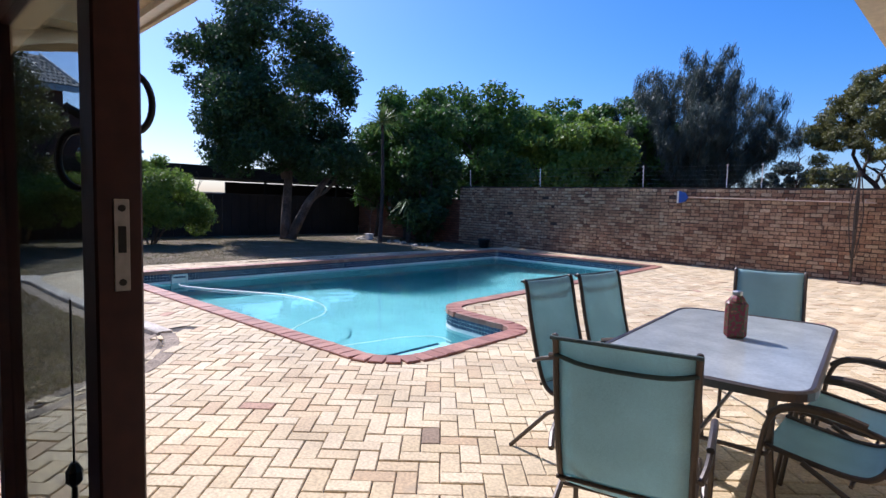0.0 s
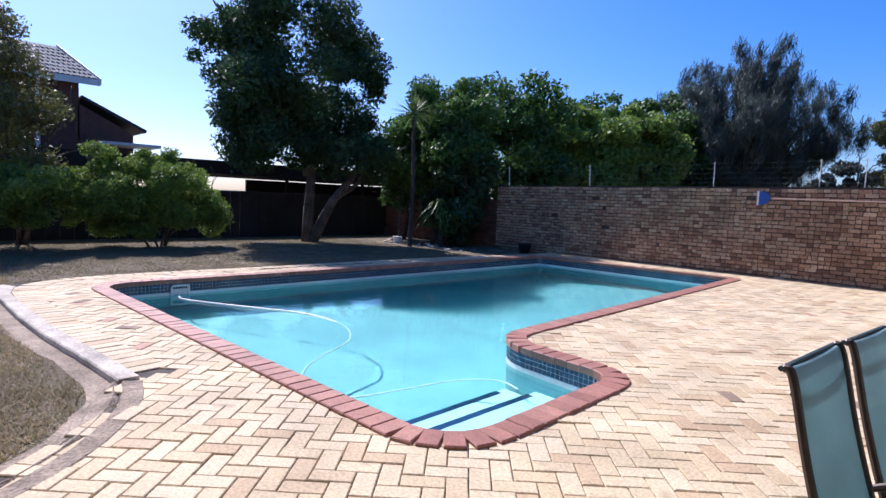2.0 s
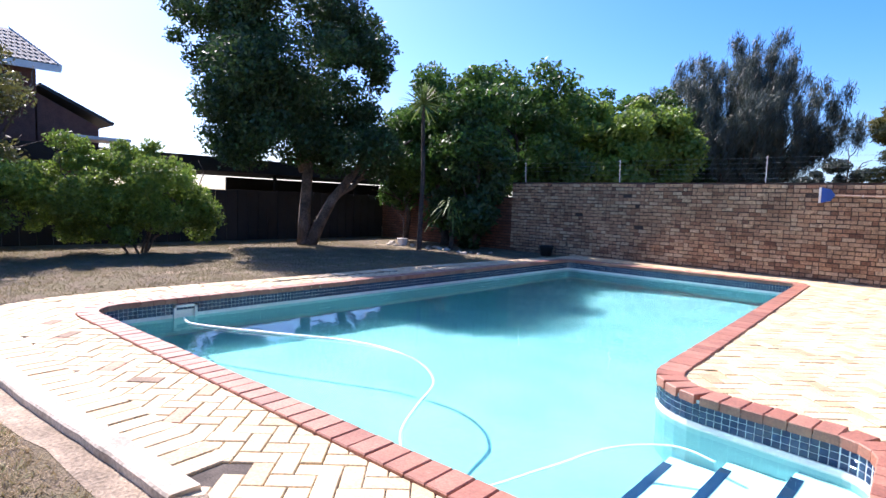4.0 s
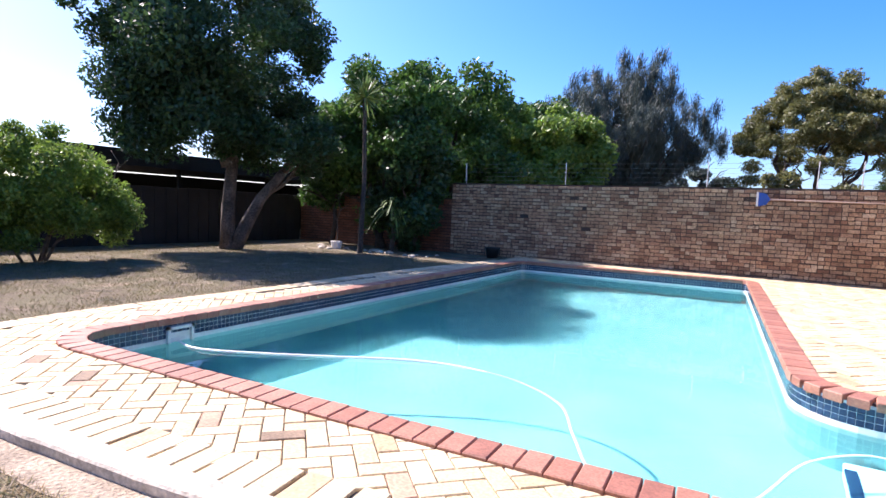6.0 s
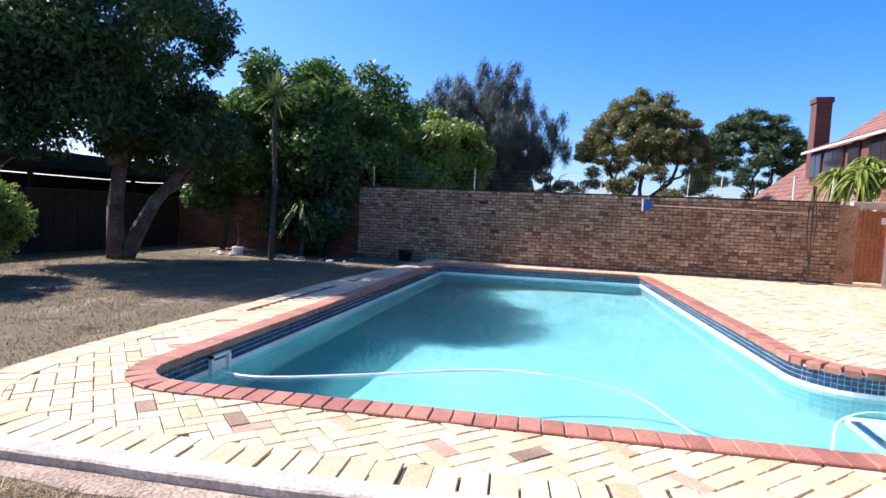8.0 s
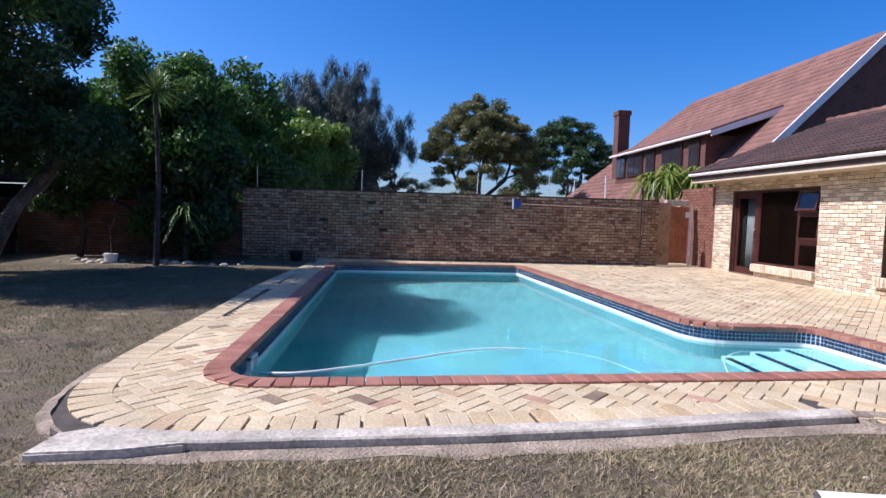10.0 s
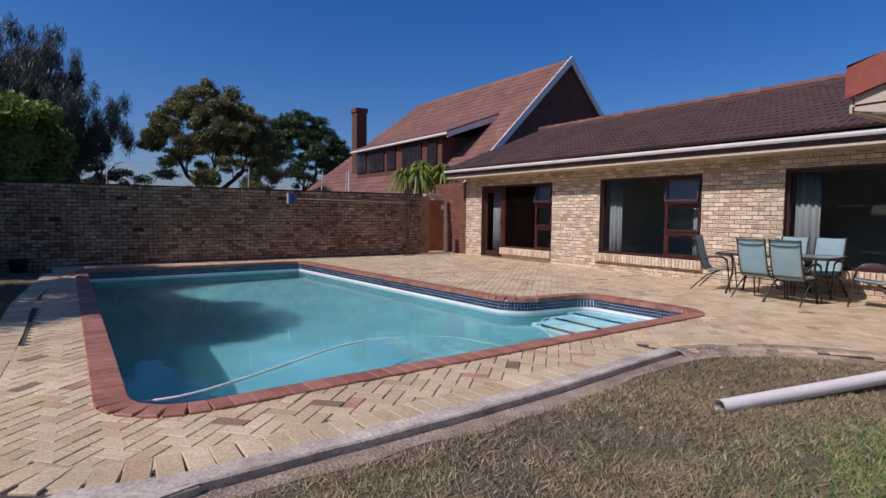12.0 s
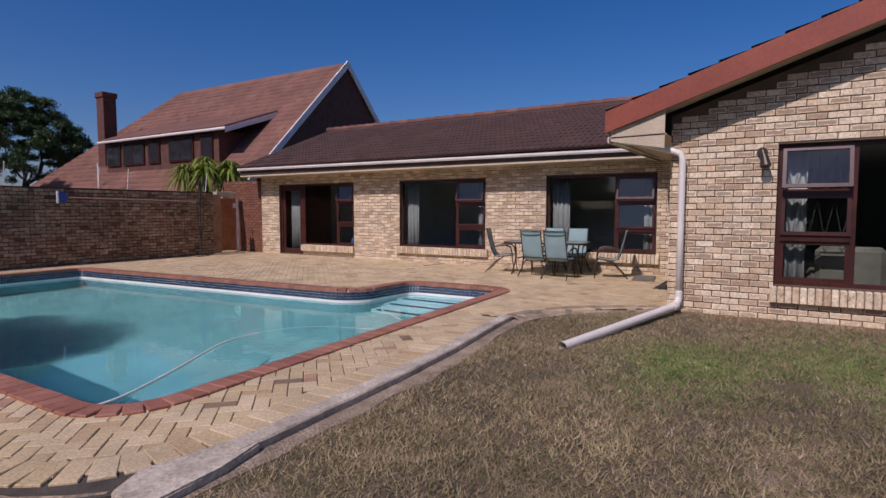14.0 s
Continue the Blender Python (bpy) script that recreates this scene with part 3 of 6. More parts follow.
# paving bed and concrete edging
bm = bmesh.new()
prism(bm, PAVED, -0.12, -0.012)
bed = part("pavement", bm, M["joint"])
cut = bmesh.new()
prism(cut, [(p.x, p.y) for p in offset(POOL, 0.17)], -0.5, 0.3)
cutter = part("pool_cut", cut, M["joint"])
md = bed.modifiers.new("pit", "BOOLEAN")
md.object, md.operation, md.solver = cutter, "DIFFERENCE", "EXACT"
dg = bpy.context.evaluated_depsgraph_get()
cut_mesh = bpy.data.meshes.new_from_object(bed.evaluated_get(dg))
bed.modifiers.clear()
bed.data = cut_mesh
bpy.data.objects.remove(cutter)
tagged(bed, "herringbone paving of pale buff clay pavers with dark joints", "paving", kind="structure")

bm = bmesh.new()
edge = spline([(-10.3, 2.4, 0), (-9.9, 2.42, 0), (-9.0, 2.46, 0), (-7.6, 2.56, 0), (-6.4, 2.71, 0), (-5.5, 2.81, 0)], 8)
rows = []
for i, p in enumerate(edge):
    w = 0.045 + 0.012 * noise.noise(p * 3) + 0.006 * noise.noise(p * 11)
    rows.append([bm.verts.new(q) for q in ((p.x, p.y - w, -0.1), (p.x, p.y - w, 0.006), (p.x, p.y - w + 0.012, 0.018), (p.x, p.y + 0.105, 0.02), (p.x, p.y + 0.11, -0.1))])
for a, b in zip(rows, rows[1:]):
    for k in range(4):
        bm.faces.new((a[k], b[k], b[k + 1], a[k + 1]))
bm.faces.new(rows[0])
bm.faces.new(rows[-1][::-1])
tagged(part("concrete_edging", bm, M["concrete"]), "weathered pale concrete kerb strip along the pavers", "edging", kind="structure")
bm = bmesh.new()
edge = spline([(-10.98, 2.56, 0), (-11.18, 2.76, 0), (-11.37, 3.17, 0), (-11.47, 3.8, 0), (-11.5, 4.2, 0)], 8)
rows = []
for p in edge:
    wide = 0.02 * noise.noise(p * 6)
    rows.append([bm.verts.new(q) for q in ((p.x - 0.09, p.y, -0.1), (p.x - 0.06 + 0.03 * noise.noise(p * 4), p.y, -0.026), (p.x + 0.03 + wide, p.y, -0.006), (p.x + 0.04 + wide, p.y, -0.1))])
for a, b in zip(rows, rows[1:]):
    for k in range(3):
        bm.faces.new((a[k], b[k], b[k + 1], a[k + 1]))
tagged(part("concrete_edging", bm, M["sand"]), "crumbling low cement haunching at the paving corner", "edging", kind="structure")

bm = bmesh.new()
prism(bm, [(-11.0, 2.22), (-10.5, 2.27), (-10.16, 2.35), (-10.16, 2.54), (-10.45, 2.56), (-10.76, 2.64), (-10.98, 2.52)], -0.1, 0.012)
bmesh.ops.bevel(bm, geom=bm.edges[:], offset=0.012, segments=2, affect="EDGES")
tagged(part("corner_slab", bm, M["concrete"]), "grey cement slab at the paving corner", "slab", kind="structure")
# cracked cement smear towards the wing
bm = bmesh.new()
edge = spline([(-5.5, 2.76, 0), (-5.0, 2.62, 0), (-4.44, 2.27, 0), (-4.02, 1.78, 0), (-3.78, 1.34, 0), (-3.64, 1.14, 0)], 14)
rows = []
for p in edge:
    w = 0.10 + 0.05 * noise.noise(p * 5)
    g = Vector((-0.45, -0.9, 0))
    z = 0.002 + 0.006 * noise.noise(p * 9)
    rows.append([bm.verts.new(p + g * o + Vector((0, 0, dz))) for o, dz in ((w + 0.09, -0.06), (w + 0.03, -0.022), (w * 0.55, -0.012 + z), (0.02, z + 0.004), (-0.015, -0.03), (-0.04, z + 0.004), (-0.17, z + 0.002), (-0.2, -0.03))])
for a, b in zip(rows, rows[1:]):
    for k in range(7):
        bm.faces.new((a[k], b[k], b[k + 1], a[k + 1]))
tagged(part("cement_edge", bm, M["sand"]), "cracked sandy cement smear along the paving edge", "cement edge", kind="structure")
# skimmer mouth in the tiled side wall
sk = tagged(empty("skimmer", (-10.4, 4.74, -0.02)), "white plastic pool skimmer mouth in the tile band", "skimmer")
bm = bmesh.new()
for d in ((-0.15, -0.12, -0.26, -0.05), (0.12, 0.15, -0.26, -0.05), (-0.15, 0.15, -0.08, -0.05)):
    box(bm, 0.0, 0.06, d[0], d[1], d[2], d[3])
part("frame_surround", bm, M["pvc"], sk)
part("flap", boxed(0.003, 0.02, -0.13, 0.13, -0.25, -0.12), M["pvc"], sk)
hose = spline([(-10.36, 4.72, -0.245), (-9.9, 4.63, -0.225), (-9.35, 4.86, -0.222), (-8.75, 5.2, -0.222), (-8.0, 5.63, -0.224), (-7.4, 5.78, -0.24), (-6.9, 5.72, -0.28), (-6.45, 5.45, -0.35), (-6.2, 5.0, -0.44), (-5.95, 4.6, -0.54), (-5.6, 4.4, -0.68), (-5.25, 4.6, -0.82), (-5.0, 5.1, -0.72), (-4.75, 5.6, -0.55), (-4.4, 5.85, -0.42), (-4.1, 5.8, -0.4)], 10)
tagged(part("pool_hose", tubed(hose, 0.014, 8), M["pvc"], smooth=True), "white ribbed pool cleaner hose floating on the water", "hose")

# ---- boundary walls ----
WALL_Y = 15.78


def wall_box(name, dims, label, material="dark_mortar"):
    return tagged(part(name, boxed(*dims), M[material]), label, "wall", kind="structure")


back = wall_box("wall_back", (-13.4, -0.72, WALL_Y + 0.012, WALL_Y + 0.24, -0.1, 2.06), "tall boundary wall of brown and buff stock bricks")
low = wall_box("wall_low", (-19.66, -13.41, WALL_Y + 0.072, WALL_Y + 0.28, -0.1, 1.6), "lower brick wall behind the trees, tree shade put in as dark red-brown bricks")
sidew = wall_box("wall_side", (0.72, 3.4, 17.2, 17.42, -0.1, 2.05), "dark brick garden wall beside the gate", "wall_brick")

# dark slatted fence with carport behind
fence = tagged(empty("dark_fence", (-19.7, 5, 0)), "tall dark-stained board fence in deep shade", "fence")
rng = np.random.default_rng(3)
for k in range(58):
    y = -9.0 + k * 0.345
    part("board", boxed(-0.02, 0.02, y - 0.165, y + 0.165, -0.08, 1.53 + rng.normal(0, 0.008), bev=0.006), M["dark_fence"], fence)
for k in range(9):
    part("post", boxed(-0.1, -0.02, -8.9 + k * 2.4, -8.8 + k * 2.4, -0.08, 1.5), M["dark_fence"], fence)

# ---- main house ----
FX, HEAD = 0.7, 2.3
OPEN = [(10.94, 14.22, 0.0, HEAD), (6.4, 9.2, 0.42, HEAD), (2.09, 4.7, 0.46, HEAD)]


def walled(name, along_y, face, back_, a0, a1, z1, holes, label, material):
    """A wall slab with openings, along y (face and back are x) or along x (face and back are y)."""
    bm = bmesh.new()
    cuts = sorted({a0, a1, *[h[0] for h in holes], *[h[1] for h in holes]})
    for a, b in zip(cuts, cuts[1:]):
        hs = [h for h in holes if h[0] <= a + 1e-4 and b <= h[1] + 1e-4]
        spans = [(-0.1, z1)] if not hs else [(-0.1, hs[0][2]), (hs[0][3], z1)]
        for z0, zz in spans:
            if zz - z0 > 0.01:
                box(bm, *((face, back_, a, b) if along_y else (a, b, face, back_)), z0, zz)
    bmesh.ops.remove_doubles(bm, verts=bm.verts, dist=0.0005)
    return tagged(part(name, bm, M[material]), label, "wall", kind="structure")


facade = walled("wall_facade", True, FX + 0.012, FX + 0.25, 0.9, 15.1, 2.78, OPEN, "long house wall of cream face brick under the eaves", "mortar")
WX = -3.6
W4 = (-3.0, -0.27, 0.44, 2.35)


SLOPE = 0.34


def gable_top(y):
    return 2.62 + SLOPE * (1.73 - y) if y > -4.6 else 2.62 + SLOPE * (1.73 + 9.2 + y)


bm = bmesh.new()
prof = [(-10.3, -0.1), (1.1, -0.1), (1.1, gable_top(1.1)), (-4.6, gable_top(-4.6)), (-10.3, gable_top(-10.3))]
hole = [(W4[0], W4[2]), (W4[1], W4[2]), (W4[1], W4[3]), (W4[0], W4[3])]
for x in (WX + 0.012, WX + 0.25):
    o = [bm.verts.new((x, y, z)) for y, z in prof]
    i = [bm.verts.new((x, y, z)) for y, z in hole]
    for q in ((o[0], o[1], i[1], i[0]), (o[1], o[2], i[2], i[1]), (o[2], o[3], i[3], i[2]), (o[3], o[4], i[3]), (o[4], o[0], i[0], i[3])):
        bm.faces.new(q)
    if x < WX + 0.1:
        first = (o, i)
for a, b in ((first[0], o), (first[1], i)):
    for k in range(len(a)):
        bm.faces.new((a[k], a[(k + 1) % len(a)], b[(k + 1) % len(a)], b[k]))
wing = tagged(part("wall_wing", bm, M["mortar"]), "gable end wall of cream face brick facing the lawn", "wall", kind="structure")
DOOR = (-2.83, 0.8, 0.0, 2.15)
wing_side = walled("wall_wing_side", False, 0.85, 1.088, WX + 0.25, FX + 0.25, 2.6, [DOOR], "brick side wall of the wing with the patio door", "mortar")
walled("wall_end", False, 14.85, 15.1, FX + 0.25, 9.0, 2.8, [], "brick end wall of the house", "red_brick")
walled("wall_inner", True, 3.9, 4.0, 1.0, 14.85, 2.7, [], "plain plastered room wall", "plaster")
walled("wall_room", False, -3.4, -3.3, WX + 0.25, 4.6, 2.6, [], "plain room wall, darkened to make the room look dim", "dim_plaster")
walled("wall_room", True, 4.6, 4.7, -3.3, 0.99, 2.6, [], "plain room wall, darkened to make the room look dim", "dim_plaster")
for y in (5.55, 10.1):
    walled("wall_partition", False, y, y + 0.1, FX + 0.25, 4.6, 2.7, [], "plain plastered partition wall", "plaster")
tagged(part("floor_house", boxed(FX + 0.02, 4.6, 1.1, 14.85, -0.08, 0.02), M["dark_floor"]), "dark floor inside the house", "floor", kind="structure")
tagged(part("floor_wing", boxed(WX + 0.25, 4.6, -3.3, 0.99, -0.08, 0.015), M["dark_floor"]), "dark floor inside the wing", "floor", kind="structure")
tagged(part("ceiling", boxed(FX + 0.25, 4.6, 1.1, 14.85, 2.7, 2.76), M["plaster"]), "plain ceiling", "ceiling", kind="structure")
tagged(part("ceiling", boxed(WX + 0.25, 4.6, -3.3, 0.85, 2.5, 2.56), M["plaster"]), "plain ceiling", "ceiling", kind="structure")


def tile_shape(w, l, roll=0.036, thick=0.022):
    """A double-roll roof tile: two humps across its width, with a thick front edge."""
    n = 9
    top = [(-w / 2 + w * i / (n - 1), roll * max(0.0, math.sin(4 * math.pi * i / (n - 1) - 0.6)) ** 0.8) for i in range(n)]
    v = [(x, y, z + dz) for y, dz in ((-l / 2, -thick), (-l / 2, 0.0), (l / 2, 0.0)) for x, z in top]
    f = [(r * n + i, r * n + i + 1, r * n + n + i + 1, r * n + n + i) for r in (0, 1) for i in range(n - 1)]
    return np.array(v), np.array(f)


def roof_plane(name, eave_a, eave_b, ridge_b, ridge_a, material, label, thick=0.05, row=0.33, col=0.3, near=(0, 0), count=0, lift=0.03, parent=None):
    """A pitched roof side: a deck with overlapping tile rows that follow the slope."""
    ea, eb, rb, ra = (Vector(p) for p in (eave_a, eave_b, ridge_b, ridge_a))
    bm = bmesh.new()
    slab(bm, (ea, eb, rb, ra), thick)
    deck = part(name, bm, M[material], parent)
    if parent is None:
        tagged(deck, label, "roof", kind="structure")
    u = (eb - ea).normalized()
    n = u.cross(ra - ea).normalized()
    if n.z < 0:
        n = -n
    s = n.cross(u)
    if s.z < 0:
        s = -s
    h = (ra - ea).dot(s)
    mats, hb = [], (rb - ea).dot(s)
    tip = radians(4.5)
    sv, nv = s * math.cos(tip) - n * math.sin(tip), n * math.cos(tip) + s * math.sin(tip)
    hand = 1 if u.cross(sv).dot(nv) > 0 else -1
    for j in range(int(h / row)):
        w = (j + 0.5) * row
        fa, fb = w / h, w / hb
        a0 = (ra - ea).dot(u) * fa
        a1 = (eb - ea).length + ((rb - ea).dot(u) - (eb - ea).length) * fb
        m = int((a1 - a0) / col)
        if m < 1:
            continue
        st = (a1 - a0) / m
        for i in range(m):
            c = ea + u * (a0 + (i + 0.5) * st) + s * w + n * (lift + 0.006 * ((i * 7 + j * 3) % 5) / 5)
            mats.append(axes(u * st / col * hand, sv, nv, c))
    pieces(deck, "roof_tile", mats, None, 0, M[material], near, count, "tile_field", tile_shape(col - 0.006, row * 1.06))
    return deck


roof_plane("roof_front", (0.0, 0.4, 2.86), (0.0, 15.45, 2.86), (4.6, 15.45, 4.65), (4.6, 0.4, 4.65), "roof_dark", "low pitched roof of dark brown concrete tiles", near=(0, 6), count=300)
roof_plane("roof_rear", (9.2, 15.45, 2.86), (9.2, 0.4, 2.86), (4.6, 0.4, 4.65), (4.6, 15.45, 4.65), "roof_dark", "rear roof slope of dark tiles", row=99)
ridge = tagged(empty("ridge_capping", (4.6, 0.4, 4.69)), "row of dark clay ridge tiles", "ridge tiles")
for k in range(38):
    part("ridge_tile", tubed([(0, k * 0.4, 0), (0, k * 0.4 + 0.42, 0.018)], [0.1, 0.115], 8), M["roof_red"], ridge)
bm = bmesh.new()
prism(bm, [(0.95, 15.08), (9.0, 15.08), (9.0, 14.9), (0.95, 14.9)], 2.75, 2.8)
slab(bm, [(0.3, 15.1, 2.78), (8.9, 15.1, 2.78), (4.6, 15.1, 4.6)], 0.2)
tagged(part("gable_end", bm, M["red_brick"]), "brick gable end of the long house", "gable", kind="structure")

# wing roof with its deep red barge board
EV = (1.95, 2.98)
RZ = EV[1] + SLOPE * (EV[0] + 4.6)
roof_plane("roof_wing", (0.2, EV[0], EV[1] - 0.07), (-4.0, EV[0], EV[1] - 0.07), (-4.0, -4.6, RZ - 0.07), (0.2, -4.6, RZ - 0.07), "roof_dark", "wing roof slope of dark tiles", row=0.4, col=0.36)
roof_plane("roof_wing_far", (-4.0, -11.15, EV[1] - 0.07), (9, -11.15, EV[1] - 0.07), (9, -4.6, RZ - 0.07), (-4.0, -4.6, RZ - 0.07), "roof_dark", "wing roof slope of dark tiles", row=99)
roof_plane("roof_wing_main", (9, EV[0] - 1.4, EV[1] - 0.07 + 1.4 * SLOPE), (0.2, EV[0] - 1.4, EV[1] - 0.07 + 1.4 * SLOPE), (0.2, -4.6, RZ - 0.07), (9, -4.6, RZ - 0.07), "roof_dark", "wing roof slope of dark tiles", row=99)
bm = bmesh.new()
for sgn in (1, -1):
    y0 = EV[0] if sgn == 1 else -11.15
    for dz0, dz1, x0, x1 in ((-0.4, -0.07, -4.06, -4.01),):
        pts = [(-4.06, y0, EV[1] + dz0 + 0.02), (-4.06, -4.6, RZ + dz0), (-4.06, -4.6, RZ + dz1), (-4.06, y0, EV[1] + dz1)]
        slab(bm, pts, 0.045)
tagged(part("barge_board", bm, M["barge"]), "deep rust-red painted barge board along the gable", "barge board")
bm = bmesh.new()
slab(bm, [(-4.0, 1.9, 2.66), (-4.0, -4.6, RZ - 0.31), (WX + 0.05, -4.6, RZ - 0.31), (WX + 0.05, 1.9, 2.66)], 0.02)
tagged(part("soffit", bm, M["cream"]), "cream boarded soffit under the gable overhang", "soffit", kind="structure")
bm = bmesh.new()
slab(bm, [(-4.0, 1.9, 2.54), (-4.0, 1.1, 2.55), (0.1, 1.1, 2.55), (0.1, 1.9, 2.54)], 0.02)
box(bm, -4.0, 0.05, 1.9, 1.925, 2.46, 2.62)
tagged(part("soffit", bm, M["cream"]), "cream boarded eave of the wing", "soffit", kind="structure")
bm = bmesh.new()
slab(bm, [(-3.97, 1.12, 2.34), (-3.97, 1.88, 2.48), (-3.97, 1.88, 2.62), (-3.97, 1.12, 2.88)], 0.03)
tagged(part("eave_box", bm, M["cream"]), "cream boxed eave end", "eave", kind="structure")

# main eave: soffit, fascia, gutter
tagged(part("soffit", boxed(0.085, FX + 0.1, 1.3, 15.4, 2.585, 2.625), M["cream"]), "cream soffit under the long eave", "soffit", kind="structure")
tagged(part("fascia", boxed(0.1, 0.125, 1.4, 15.42, 2.628, 2.85), M["fascia_shade_brown"]), "fascia board under the gutter, the gutter's shadow put in as dark brown", "fascia", kind="structure")


def gutter(name, a, b, label):
    a, b = Vector(a), Vector(b)
    d = (b - a).normalized()
    out = Vector((d.y, -d.x, 0))
    bm = bmesh.new()
    prof = [(0.0, 0.04), (0.0, -0.035), (0.085, -0.035), (0.105, 0.0), (0.105, 0.04), (0.093, 0.04), (0.093, 0.0), (0.078, -0.025), (0.012, -0.025), (0.012, 0.04)]
    r0, r1 = ([bm.verts.new(p + out * o + Vector((0, 0, z))) for o, z in prof] for p in (a, b))
    for k in range(len(prof)):
        bm.faces.new((r0[k], r0[(k + 1) % len(prof)], r1[(k + 1) % len(prof)], r1[k]))
    bm.faces.new(r0)
    bm.faces.new(r1[::-1])
    return tagged(part(name, bm, M["white_paint"]), label, "gutter")


gutter("gutter", (0.097, 15.45, 2.82), (0.097, 1.95, 2.76), "long white painted gutter along the eave")
gutter("gutter", (0.0, 1.84, 2.55), (-3.95, 1.84, 2.5), "white gutter along the wing eave")

# ---- windows and doors ----


def window(name, wall_x, y0, y1, z0, z1, stack_w, label, transoms, open_top=True):
    """A timber window in a wall that faces -x: a big pane and a stack of three sashes at the y0 or y1 end (sign of stack_w)."""
    w = tagged(empty(name, (wall_x, 0, 0)), label, "window", kind="structure")
    fw, d0, d1 = 0.055, 0.09, 0.16
    split = y0 + stack_w if stack_w > 0 else y1 + stack_w
    bm = bmesh.new()
    box(bm, d0, d1, y0, y0 + fw, z0, z1)
    box(bm, d0, d1, y1 - fw, y1, z0, z1)
    box(bm, d0, d1, y0 + fw, y1 - fw, z0, z0 + fw)
    box(bm, d0, d1, y0 + fw, y1 - fw, z1 - fw, z1)
    box(bm, d0, d1, split - fw / 2, split + fw / 2, z0 + fw, z1 - fw)
    s0, s1 = (y0 + fw, split - fw / 2) if stack_w > 0 else (split + fw / 2, y1 - fw)
    for t in transoms:
        box(bm, d0 - 0.02, d1, s0, s1, t - 0.04, t + 0.04)
    part("window_frame", bm, M["red_timber"], w)
    g0, g1 = (split + fw / 2, y1 - fw) if stack_w > 0 else (y0 + fw, split - fw / 2)
    p = part("pane", boxed(0.12, 0.124, g0, g1, z0 + fw, z1 - fw), M["pane"], w)
    p.visible_shadow = False
    zs = [z0 + fw, *transoms, z1 - fw]
    for k in range(3):
        a, b = zs[k] + 0.04 * (k > 0), zs[k + 1] - 0.04 * (k < 2)
        sash = empty("sash", (0.12, 0, b))
        sash.parent = w
        if k == 2 and open_top:
            sash.matrix_basis = pose(0.09, 0, b, 0, 14, 0)
        elif k == 1 and open_top:
            sash.matrix_basis = pose(0.1, 0, b, 0, 4, 0)
        bm = bmesh.new()
        for q in ((s0, s0 + 0.045, a - b, 0), (s1 - 0.045, s1, a - b, 0), (s0 + 0.045, s1 - 0.045, a - b, a - b + 0.05), (s0 + 0.045, s1 - 0.045, -0.045, 0)):
            box(bm, -0.02, 0.02, *q)
        part("sash_frame", bm, M["red_timber"], sash)
        g = part("pane", boxed(-0.002, 0.002, s0 + 0.045, s1 - 0.045, a - b + 0.05, -0.045), M["pane"], sash)
        g.visible_shadow = False
    return w


def curtain(at, y0, y1, z0, z1, label, seed=0):
    """A gathered cloth with folds."""
    rng = np.random.default_rng(seed)
    bm = bmesh.new()
    n = max(8, int((y1 - y0) / 0.02))
    ph = rng.uniform(0, 6)
    up = [[bm.verts.new((at + 0.03 * math.sin(ph + k * 1.15) + 0.01 * math.sin(k * 0.4), y0 + (y1 - y0) * k / n, z)) for k in range(n + 1)] for z in (z0, (z0 + z1) / 2, z1)]
    for a, b in zip(up, up[1:]):
        for k in range(n):
            bm.faces.new((a[k], a[k + 1], b[k + 1], b[k]))
    md_ob = part("curtain", bm, M["curtain"], smooth=True)
    md = md_ob.modifiers.new("cloth", "SOLIDIFY")
    md.thickness = 0.004
    return tagged(md_ob, label, "curtain")


def brick_sill(name, x, y0, y1, z0, z1, label):
    """A sill of bricks on edge that stands out of the wall."""
    s = tagged(empty(name, (x, 0, 0)), label, "window sill")
    n = round((y1 - y0) / 0.088)
    st = (y1 - y0) / n
    bm = boxed(-0.07, 0.1, y0 + 0.01, y1 - 0.01, z0 + 0.012, z1 - 0.012)
    part("sill_mortar", bm, M["mortar"], s)
    me = None
    for k in range(n):
        y = y0 + (k + 0.5) * st
        bm = boxed(-0.095, 0.1, -st / 2 + 0.005, st / 2 - 0.005, z0, z1, bev=0.012) if me is None else None
        if bm:
            ob = part("brick", bm, M["sill_brick"], s)
            me = ob.data
        else:
            ob = new("brick", me)
            ob.parent = s
        ob.matrix_basis = pose(0, y, 0)
    return s


window("window_2", FX, 6.4, 9.2, 0.42, HEAD, 0.92, "large timber window in rust-red frame with an open top sash", (1.0, 1.66))
window("window_3", FX, 2.09, 4.7, 0.46, HEAD, 0.92, "large timber window in rust-red frame with an open top sash", (1.0, 1.66))
window("window_4", WX, W4[0], W4[1], W4[2], W4[3], -0.86, "large timber window of the wing with a stack of three sashes", (1.08, 1.7))
brick_sill("brick_sill", FX, 6.3, 9.3, 0.22, 0.42, "projecting sill of cream bricks on edge")
brick_sill("brick_sill", FX, 2.0, 4.8, 0.24, 0.46, "projecting sill of cream bricks on edge")
brick_sill("brick_sill", FX, 10.92, 13.15, 0.14, 0.34, "projecting sill of cream bricks on edge")
brick_sill("brick_sill", WX, W4[0] - 0.1, W4[1] + 0.04, 0.2, 0.42, "projecting sill of cream bricks on edge")
tagged(part("wall_infill", boxed(FX + 0.03, FX + 0.25, 10.94, 13.15, -0.08, 0.3), M["sill_brick"]), "low brick panel under the side light", "wall", kind="structure")
window("window_1", FX, 10.94, 13.15, 0.34, HEAD, 0.75, "timber side light in rust-red frame beside the door", (1.02, 1.7))
